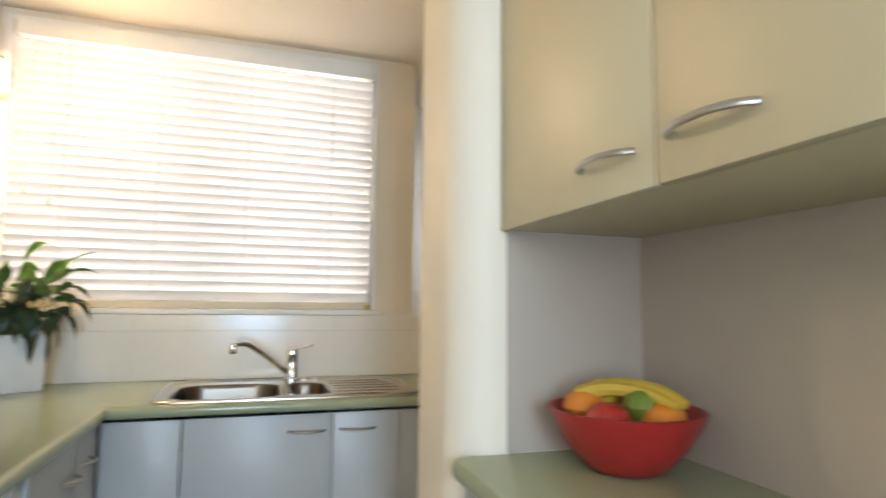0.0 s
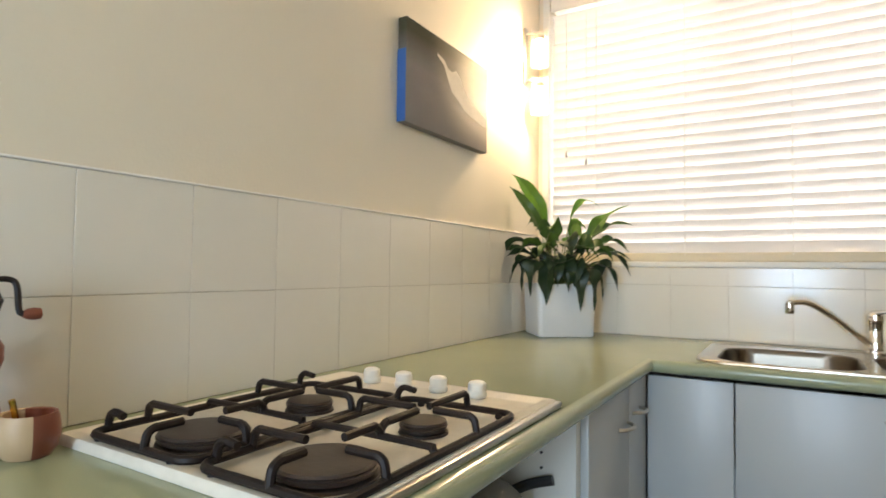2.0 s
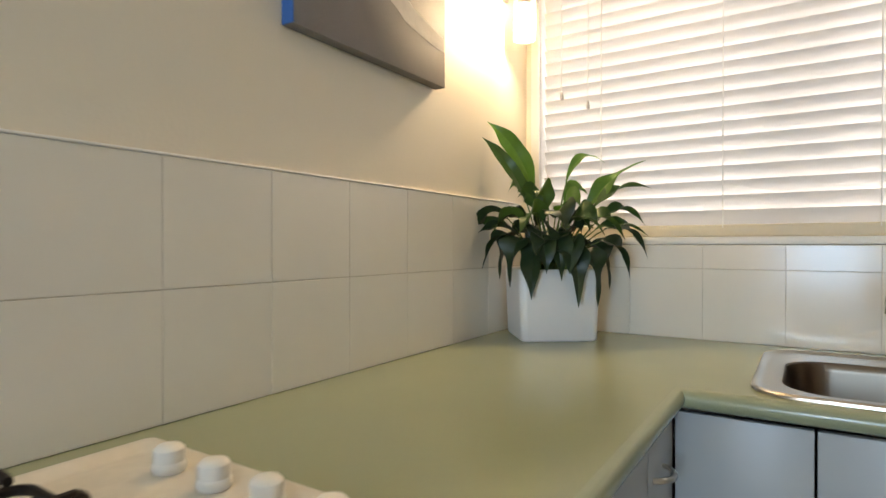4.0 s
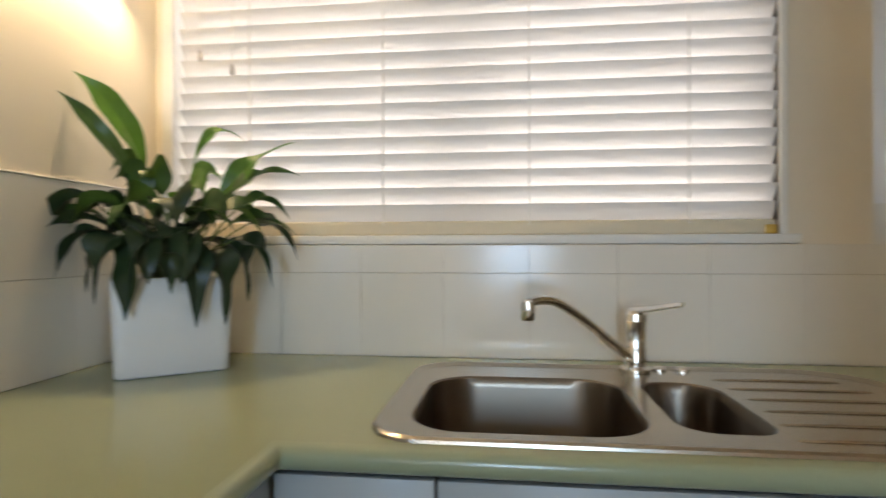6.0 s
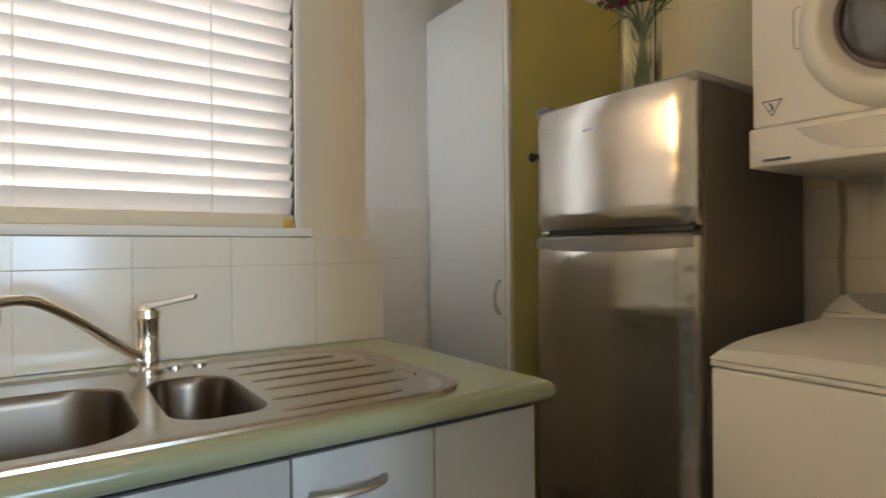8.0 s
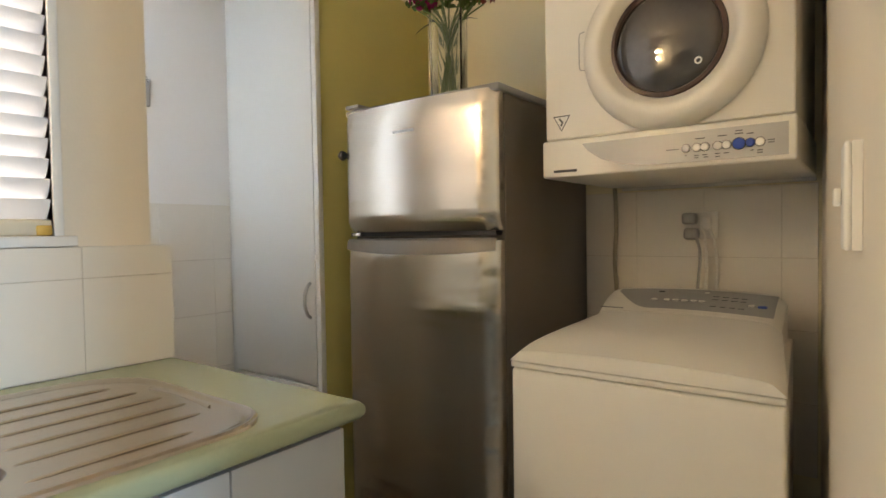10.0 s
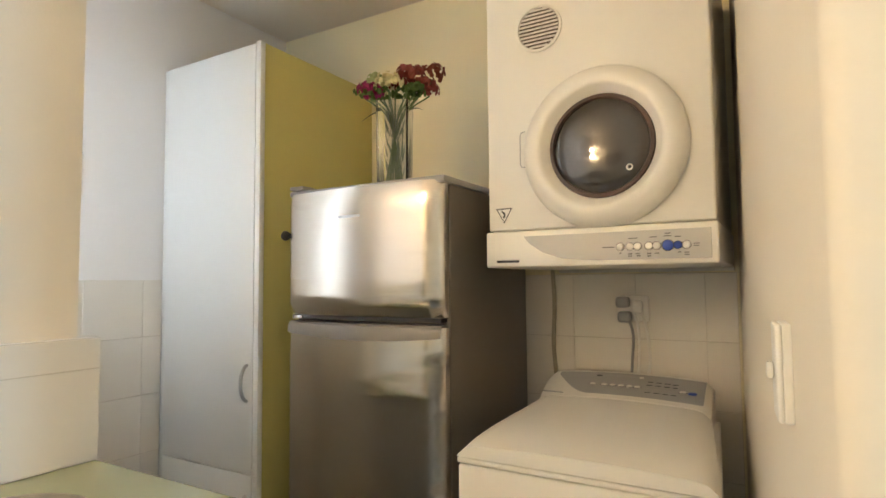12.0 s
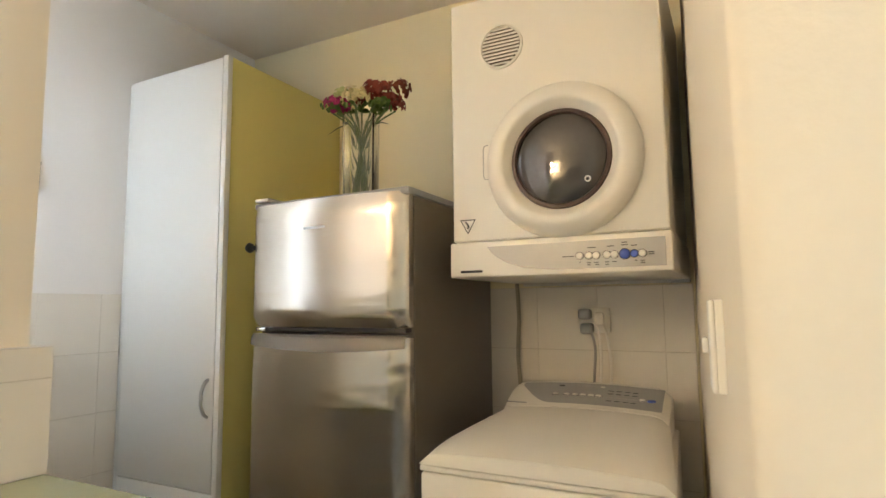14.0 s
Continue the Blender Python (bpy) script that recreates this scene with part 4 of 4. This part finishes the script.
door = part("door", lathe(ring, (DX, DC[1], DC[2]), "x", 56, cap=False), WHITE, dryer, "round white door ring")
part("seal", lathe([(0.1275, -0.0155), (0.1245, -0.022), (0.1165, -0.023), (0.1125, -0.015)], (DX, DC[1], DC[2]), "x", 48, cap=False), mat("brown_seal", (0.07, 0.035, 0.025), 0.35, var=0.2), door, "dark brown glass seal")
DG = mat("smoked_glass", (0.045, 0.038, 0.034), 0.03, var=0.3, scale=4, bump=0.0, coat=1.0)
part("door_glass", lathe([(0.1135, -0.016), (0.105, -0.0205), (0.085, -0.026), (0.06, -0.030), (0.03, -0.0325), (0.0, -0.033)], (DX, DC[1], DC[2]), "x", 48), DG, door, "bulging smoked door glass")
part("glass_mark", lathe([(0.008, 0), (0.008, -0.0008), (0.0045, -0.0008), (0.0045, 0)], (DX - 0.029, -1.02, 1.545), "x", 20, cap=False), WHITEP, door)
latch = [(DX - 0.0006, -0.752, 1.672), (DX - 0.0006, -0.741, 1.67), (DX - 0.0006, -0.738, 1.66), (DX - 0.0006, -0.738, 1.59), (DX - 0.0006, -0.741, 1.58), (DX - 0.0006, -0.752, 1.578)]
part("latch_line", tube(latch, 0.0011, 6, smooth=False), GREY, dryer)
part("vent_rim", lathe([(0.062, 0), (0.062, -0.005), (0.056, -0.007), (0.054, -0.001)], (DX, -0.795, 1.937), "x", 40, cap=False), WHITE, dryer)
# Brown disc behind the slats; the shade inside the vent is its colour.
part("vent_backing", lathe([(0.055, 0), (0.055, -0.0012), (0, -0.0012)], (DX, -0.795, 1.937), "x", 40), mat("vent_shade_colour", (0.12, 0.085, 0.055), 0.8, var=0.2), dryer)
for k in range(11):
    z = 1.937 - 0.048 + 0.0096 * k
    w = math.sqrt(max(0.0002, 0.054 ** 2 - (z - 1.937) ** 2))
    part("vent_slat", box(DX - 0.006, DX - 0.002, -0.795 - w, -0.795 + w, z - 0.0024, z + 0.0024, 0.001), WHITE, dryer)
for sc, x, m_ in ((0.0245, DX - 0.0006, DARK), (0.020, DX - 0.0012, WHITEP)):
    tri = bmesh.new()
    tri.faces.new([tri.verts.new((x, -0.69 + sc * a, 1.46 + sc * b)) for a, b in ((-0.95, 0.62), (0.95, 0.62), (0, -1.0))])
    part("warning_label", tri, m_, dryer, "triangular black and white warning label")
part("label_mark", tube([(DX - 0.0015, -0.684, 1.468), (DX - 0.0015, -0.692, 1.458), (DX - 0.0015, -0.688, 1.450)], 0.0022, 6), DARK, dryer)
tagged(part("dryer_bracket", box(2.872, 2.897, -1.2, -0.68, 1.309, 1.3185), CARCASS), "white wall batten below the dryer", "bracket")

# ---- washing machine ----
washer = thing("washing_machine", (2.45, -0.95, 0), "white top-loading washing machine with sloped control console", "washing machine")
def cabinet_block(z0, z1, x0, bevel):
    """The washer's cabinet between two heights, a little narrower at the back."""
    bm = loft([[(x0, -1.207, z), (2.76, -1.16, z), (2.76, -0.69, z), (x0, -0.682, z)] for z in (z0, z1)])
    bmesh.ops.bevel(bm, geom=bm.edges[:], offset=bevel, segments=3, profile=0.5, affect="EDGES")
    return bm


part("body", cabinet_block(0.02, 0.885, 2.156, 0.008), WHITE, washer)
for x in (2.2, 2.72):
    for y in (-1.14, -0.72):
        part("foot", lathe([(0.02, 0), (0.02, 0.02)], (x, y, 0), seg=12), DARK, washer)


def hood(x0, x1, zs, front, back, drop):
    """A rounded hood: rows across x, each an arch in y, from the span front to the span back. zs: heights at even steps."""
    loops = []
    for k, z in enumerate(zs):
        s = k / (len(zs) - 1)
        x = x0 + (x1 - x0) * s
        y0, y1 = front[0] + (back[0] - front[0]) * s, front[1] + (back[1] - front[1]) * s
        loop = []
        for i in range(25):
            u = i / 24
            e = min(u, 1 - u) * (y1 - y0)
            edge = 0.035 * (1 - math.sqrt(max(0, 1 - (1 - min(e, 0.035) / 0.035) ** 2)))
            arch = 0.010 * (1 - (2 * u - 1) ** 2)
            loop.append((x, y0 + (y1 - y0) * u, z - min(edge, 0.02) + arch - 0.010))
        loop += [(x, y1, drop), (x, y0, drop)]
        loops.append(loop)
    return loft(loops)


part("deck", cabinet_block(0.887, 0.9, 2.153, 0.004), WHITE, washer)
part("lid", hood(2.149, 2.575, [0.934, 0.945, 0.951, 0.955, 0.958, 0.961, 0.963, 0.966, 0.968, 0.97], (-1.208, -0.684), (-1.156, -0.708), 0.9025), WHITE, washer, "curved white lid")
part("console", hood(2.578, 2.76, [0.972, 0.985, 1.0, 1.012, 1.02, 1.02, 1.01], (-1.154, -0.71), (-1.148, -0.698), 0.9005), WHITE, washer, "raised white control console")


def on_console(s, y):
    """Height of the console's face at a share s of its slope."""
    u = (y + 1.153) / 0.446
    zs = [0.972, 0.985, 1.0, 1.012, 1.02]
    k = min(3, int(s * 4))
    z = zs[k] + (zs[k + 1] - zs[k]) * (s * 4 - k)
    return (2.578 + 0.1213 * s, y, z - 0.010 + 0.010 * (1 - (2 * u - 1) ** 2) + 0.0012)


rowsy = [-0.742 - 0.0197 * k for k in range(21)]
bm = bmesh.new()
grid = []
for i, y in enumerate(rowsy):
    lo = 0.12 + 0.7 * max(0, 1 - i / 5.0) ** 1.6
    grid.append([bm.verts.new(on_console(lo + (0.98 - lo) * j / 6, y)) for j in range(7)])
for a, b in zip(grid, grid[1:]):
    for j in range(6):
        bm.faces.new((a[j], a[j + 1], b[j + 1], b[j]))
inlay = part("grey_inlay", bm, PANEL, washer, "silver grey control inlay")
for y in (-0.852, -0.884, -0.907, -0.929, -0.951, -0.971, -1.085):
    p = on_console(0.42, y)
    part("button", lathe([(0.0085, 0), (0.0085, 0.003), (0.006, 0.005), (0, 0.0052)], (p[0], p[1], p[2] - 0.0005), seg=14), WHITEP, inlay, "white button")
    part("button_ring", lathe([(0.0088, 0.0004), (0.0102, 0.0004), (0.0102, 0.0012), (0.0088, 0.0012)], (p[0], p[1], p[2]), seg=16, cap=False), DARK, inlay)
p = on_console(0.42, -1.108)
part("button", lathe([(0.011, 0), (0.011, 0.003), (0.008, 0.005), (0, 0.0052)], (p[0], p[1], p[2] - 0.0005), seg=16), BLUE, inlay, "blue button")
for y in (-1.0, -1.022, -1.044, -1.064):
    for s in (0.3, 0.42, 0.54, 0.66):
        p = on_console(s, y)
        part("print_bar", box(p[0] - 0.003, p[0] + 0.003, p[1] - 0.007, p[1] + 0.007, p[2], p[2] + 0.0012), DARK if s != 0.42 else GREY, inlay)
for y, s, r in ((-0.86, 0.78, 0.008), (-0.975, 0.8, 0.006)):
    p = on_console(s, y)
    part("indicator", lathe([(r, 0), (r, 0.002), (0, 0.0025)], p, seg=14), DARK if r > 0.007 else WHITEP, inlay)
for k in range(5):
    p = on_console(0.82, -0.885 - 0.017 * k)
    part("print_bar", box(p[0] - 0.001, p[0] + 0.001, p[1] - 0.007, p[1] + 0.007, p[2], p[2] + 0.001), GREY, inlay)
p = on_console(0.12, -0.75)
part("print_bar", box(p[0] - 0.003, p[0] + 0.003, p[1] - 0.03, p[1] + 0.03, p[2] - 0.001, p[2] + 0.0012), GREY, washer)

# ---- socket, plugs, hoses behind the washer ----
socket = thing("wall_socket", (2.884, -0.905, 1.17), "white double power point with grey plugs in it", "socket")
part("plate", box(2.88, 2.8905, -0.96, -0.865, 1.155, 1.235, 0.004), WHITEP, socket)
for y, z in ((-0.885, 1.215), (-0.89, 1.17)):
    part("plug", box(2.84, 2.88, y - 0.022, y + 0.018, z - 0.017, z + 0.017, 0.01, 3), GREY, socket, "grey power plug")
part("plug", box(2.845, 2.88, -0.945, -0.918, 1.18, 1.222, 0.009, 3), WHITEP, socket, "white power plug")
for k, (y, z) in enumerate(((-0.905, 1.165), (-0.92, 1.19), (-0.945, 1.185))):
    tagged(part("power_cord", tube([(2.85, y, z), (2.84, y - 0.015, z - 0.05), (2.85, y - 0.008 - 0.006 * k, 1.03), (2.86, y + 0.004, 0.9), (2.86, y, 0.8)], 0.0042, 8), WHITEP if k != 0 else GREY), "grey-white power cord hanging behind the washing machine", "cord", "power cords")
tagged(part("drain_hose", tube([(2.875, -0.655, 1.33), (2.874, -0.66, 1.2), (2.875, -0.654, 1.08), (2.874, -0.662, 0.95), (2.875, -0.66, 0.8)], 0.007, 8), mat("old_hose", (0.42, 0.36, 0.26), 0.6, var=0.15)), "beige hose running down the tiled wall", "hose")

# ---- switch and small wall things ----
switch = thing("light_switch", (1.6, -1.3095, 1.207), "white light switch on a raised block on the dividing wall", "switch")
sl = math.atan2(0.113, 1.505)


def on_pier(bm):
    bmesh.ops.transform(bm, matrix=Matrix.Translation((1.6, -1.3095, 1.207)) @ Matrix.Rotation(sl, 4, "Z"), verts=bm.verts)
    return bm


part("mounting_block", on_pier(box(-0.022, 0.022, 0.0, 0.0066, -0.04, 0.04, 0.0006, 1)), WHITEP, switch)
part("plate", on_pier(box(-0.0221, 0.0221, 0.0064, 0.0115, -0.0401, 0.0401, 0.0025, 3)), WHITEP, switch)
part("rocker", on_pier(box(-0.005, 0.005, 0.0122, 0.0175, -0.007, 0.007, 0.002, 2)), WHITEP, switch)
keys = thing("hanging_holder", (1.99, 0.61, 1.63), "small grey ornament hanging from a wire on the wall", "ornament")
part("plaque", box(1.965, 2.013, 0.604, 0.6185, 1.62, 1.7, 0.005), GREY, keys)
for k in range(5):
    part("bead", lathe([(0.0, -0.008), (0.007, -0.004), (0.007, 0.004), (0, 0.008)], (1.972 + 0.009 * k, 0.608, 1.706 + 0.006 * (k % 2)), seg=10), SATIN, keys)
part("wire", tube([(1.975, 0.614, 1.7), (1.989, 0.616, 1.765), (2.004, 0.614, 1.7)], 0.0011, 6, smooth=False), GREY, keys)

# ---- grinder and wooden cup ----
WOODR = mat("red_brown_wood", (0.20, 0.055, 0.03), 0.35, var=0.3, scale=14, fine=80, bump=0.01, stretch=(1, 1, 0.25))
WOODL = mat("pale_wood", (0.50, 0.34, 0.20), 0.45, var=0.25, scale=14, fine=80, bump=0.01, stretch=(1, 1, 0.25))
grinder = thing("hand_grinder", (0.06, -2.0, 0.9), "turned red-brown wooden grinder with iron crank", "grinder")
g = (0.06, -2.004, 0.9)
part("body", lathe([(0.034, 0.0005), (0.036, 0.004), (0.034, 0.03), (0.026, 0.075), (0.022, 0.1), (0.026, 0.108), (0.031, 0.122), (0.031, 0.14), (0.024, 0.152), (0.012, 0.158), (0.0, 0.159)], g, seg=24), WOODR, grinder)
part("mechanism", lathe([(0.012, 0.158), (0.014, 0.175), (0.024, 0.185), (0.028, 0.2), (0.022, 0.214), (0.018, 0.218), (0.014, 0.222), (0.01, 0.234), (0, 0.236)], g, seg=20), IRON, grinder, "dark iron grinding head")
part("crank", tube([(0.06, -2.004, 1.128), (0.064, -1.985, 1.128), (0.067, -1.97, 1.127), (0.0705, -1.964, 1.118), (0.075, -1.962, 1.086), (0.077, -1.957, 1.082)], 0.004, 8), IRON, grinder, "iron crank arm")
part("crank_knob", lathe([(0.004, -0.003), (0.007, 0.002), (0.0085, 0.01), (0.0075, 0.018), (0, 0.021)], (0.077, -1.956, 1.081), "y", 16), WOODR, grinder, "red-brown wooden crank knob")
wc = (0.108, -1.96, 0.9)
wcup = thing("wooden_cup", wc, "two-tone turned wooden cup holding a brass spoon", "cup")
half = lambda bm, sign: [bmesh.ops.bisect_plane(bm, geom=bm.verts[:] + bm.edges[:] + bm.faces[:], plane_co=wc, plane_no=(0.25 * sign, 0.97 * sign, 0), clear_outer=True), bm][1]
prof = [(0.0, 0.0005), (0.026, 0.0005), (0.034, 0.012), (0.037, 0.03), (0.034, 0.05), (0.032, 0.056), (0.028, 0.055), (0.03, 0.03), (0.024, 0.012), (0, 0.01)]
part("dark_side", half(lathe(prof, wc, seg=32), -1), WOODR, wcup, "red-brown half of the cup")
part("pale_side", half(lathe(prof, wc, seg=32), 1), WOODL, wcup, "pale half of the cup")
part("spoon", tube([(0.1, -1.967, 0.915), (0.104, -1.973, 0.95), (0.106, -1.979, 0.975)], 0.004, 8), mat("brass", (0.75, 0.5, 0.12), 0.25, 1.0), wcup, "small brass spoon")

# ---- servery ----
shelf = loft([[(1.37 + d, -3.34, z), (1.769, -3.34, z), (1.769, -1.603, z), (1.37 + d, -1.603, z)] for d, z in ((0.02, 0.91), (0.006, 0.914), (0.001, 0.922), (0.0, 0.93), (0.001, 0.938), (0.006, 0.947), (0.016, 0.95))])
tagged(part("servery_worktop", shelf, BENCH), "pale green laminate servery worktop", "worktop")
cabinet("servery_cabinet", (1.41, 1.76, -3.34, -1.61, 0.0, 0.909), [((1.392, 1.409, -2.18 - 0.57 * k, -1.612 - 0.57 * k, 0.08, 0.9), None, None, None) for k in range(3)], "white servery base cabinet", "servery cabinets")
for k in range(2):
    y1 = -1.605 - 0.88 * k
    wall_cab = thing("wall_cupboard", (1.6, y1 - 0.44, 1.357), "cream wall cupboard with two doors and bowed handles", "cupboard", "wall cupboards")
    part("body", box(1.479, 1.769, y1 - 0.878, y1, 1.357, 2.3, 0.001), CREAMDOOR, wall_cab)
    for a, b, ha, hb in ((y1 - 0.436, y1 - 0.001, y1 - 0.40, y1 - 0.285), (y1 - 0.877, y1 - 0.44, y1 - 0.58, y1 - 0.465)):
        d = part("door", box(1.461, 1.478, a, b, 1.355, 2.3, 0.002), CREAMDOOR, wall_cab)
        handle(d, (1.461, ha, 1.405), (1.461, hb, 1.405), (-0.026, 0, 0))
# Thin dark sheet added on the pier for the shade below the cupboards.
part("servery_shade_sheet", box(1.475, 1.7695, -1.6035, -1.6005, 0.951, 1.356), SERVERY, pier)
fb = Vector((1.625, -1.745, 0.95))
RED = mat("red_glazed_bowl", (0.36, 0.02, 0.018), 0.34, var=0.25, scale=14, fine=70, bump=0.01)
fruit_bowl = tagged(part("fruit_bowl", lathe([(0.052, 0.0005), (0.065, 0.006), (0.1, 0.045), (0.122, 0.085), (0.128, 0.1), (0.122, 0.101), (0.095, 0.05), (0.06, 0.014), (0, 0.012)], fb, seg=40), RED), "red glazed bowl on the servery worktop", "bowl")


def fruit(name, colour, at, r, label, squash=0.92):
    bm = lathe([(0.0, -r * squash), (r * 0.45, -r * squash * 0.88), (r * 0.8, -r * squash * 0.55), (r, 0), (r * 0.85, r * squash * 0.52), (r * 0.5, r * squash * 0.85), (r * 0.15, r * squash * 0.9), (0, r * squash * 0.84)], fb + Vector(at), seg=24)
    tagged(part(name, bm, mat(name + "_skin", colour, 0.4, var=0.2, scale=20, fine=200, bump=0.03)), label, "fruit", "fruit in the bowl")


fruit("orange", (0.75, 0.24, 0.03), (-0.05, 0.045, 0.095), 0.036, "orange resting in the red bowl")
fruit("orange", (0.75, 0.24, 0.03), (0.035, -0.055, 0.085), 0.036, "orange resting in the red bowl")
fruit("apple", (0.45, 0.03, 0.02), (-0.055, -0.035, 0.085), 0.037, "red apple resting in the bowl")
fruit("apple", (0.16, 0.22, 0.03), (0.02, -0.02, 0.105), 0.034, "green apple resting in the bowl")
fruit("lemon", (0.70, 0.52, 0.05), (0.0, 0.06, 0.115), 0.03, "lemon resting in the red bowl")
for k in range(2):
    o = fb + Vector((0.0, 0.0, 0.115 + 0.004 * k))
    tagged(part("banana", tube([o + Vector((-0.06 + 0.02 * k, 0.05, 0.0)), o + Vector((-0.02 + 0.022 * k, 0.02, 0.014)), o + Vector((0.02 + 0.02 * k, -0.03, 0.012)), o + Vector((0.04 + 0.016 * k, -0.08, -0.004))], 0.016, 8, taper=0.009), mat("banana_skin", (0.60, 0.39, 0.05), 0.45, var=0.25, scale=14)), "yellow banana lying in the red bowl", "fruit", "fruit in the bowl")


# ---- tiles ----
def tiled(name, us, vs, place, parent, back=None):
    """Tiles between the joints us and vs, each one object on a shared mesh; place turns (u, v) and size into a box."""
    for j in range(len(vs) - 1):
        for i in range(len(us) - 1):
            g, h = 0.00025, 0.0007
            b = place(us[i] + g, us[i + 1] - g, vs[j] + h, vs[j + 1] - h)
            ob = part("tile", box(*b, 0.0007, 1), TILE, parent)


ys_w = [-2.75] + [-1.866 + 0.2032 * k for k in range(-4, 9)] + [-0.009]
grout = part("grout_bed", box(0.0002, 0.0055, -2.75, -0.002, 0.9, 1.297), GROUT, wall_w)
tiled("w", ys_w, [0.9005, 1.1, 1.299], lambda a, b, c, d: (0.0006, 0.0085, a, b, c, d), wall_w)
part("tile_trim", box(0.0006, 0.0098, -2.75, -0.009, 1.2992, 1.3035, 0.0018, 3), FRAMEP, wall_w, "glazed cream edge along the tile top")
part("splash_backing", box(0.0, 1.755, 0.0085, 0.0495, 0.0, 1.1665), NICHE, wall_n)
part("grout_bed", box(0.0, 1.7545, 0.0025, 0.0083, 0.9, 1.1655), GROUT, wall_n)
xs_n = [0.009] + [0.16 + 0.2005 * k for k in range(8)] + [1.755]
tiled("n", xs_n, [0.9005, 1.1, 1.167], lambda a, b, c, d: (a, b, 0.0, 0.008, c, d), wall_n)
part("grout_bed", box(1.735, 2.3, 0.6145, 0.6198, 0.5, 1.297), GROUT, niche)
tiled("c", [1.735, 1.83, 2.03, 2.23, 2.3], [0.5, 0.7, 0.9, 1.1, 1.299], lambda a, b, c, d: (a, b, 0.612, 0.6196, c, d), niche)
part("grout_bed", box(2.8945, 2.8998, -1.205, 0.11, 0.5, 1.3045), GROUT, wall_e)
tiled("e", [-1.205, -1.12, -0.92, -0.72, -0.52, -0.32, -0.12, 0.08], [0.5, 0.7, 0.9, 1.1, 1.3045], lambda a, b, c, d: (2.8915, 2.8995, a, b, c, d), wall_e)
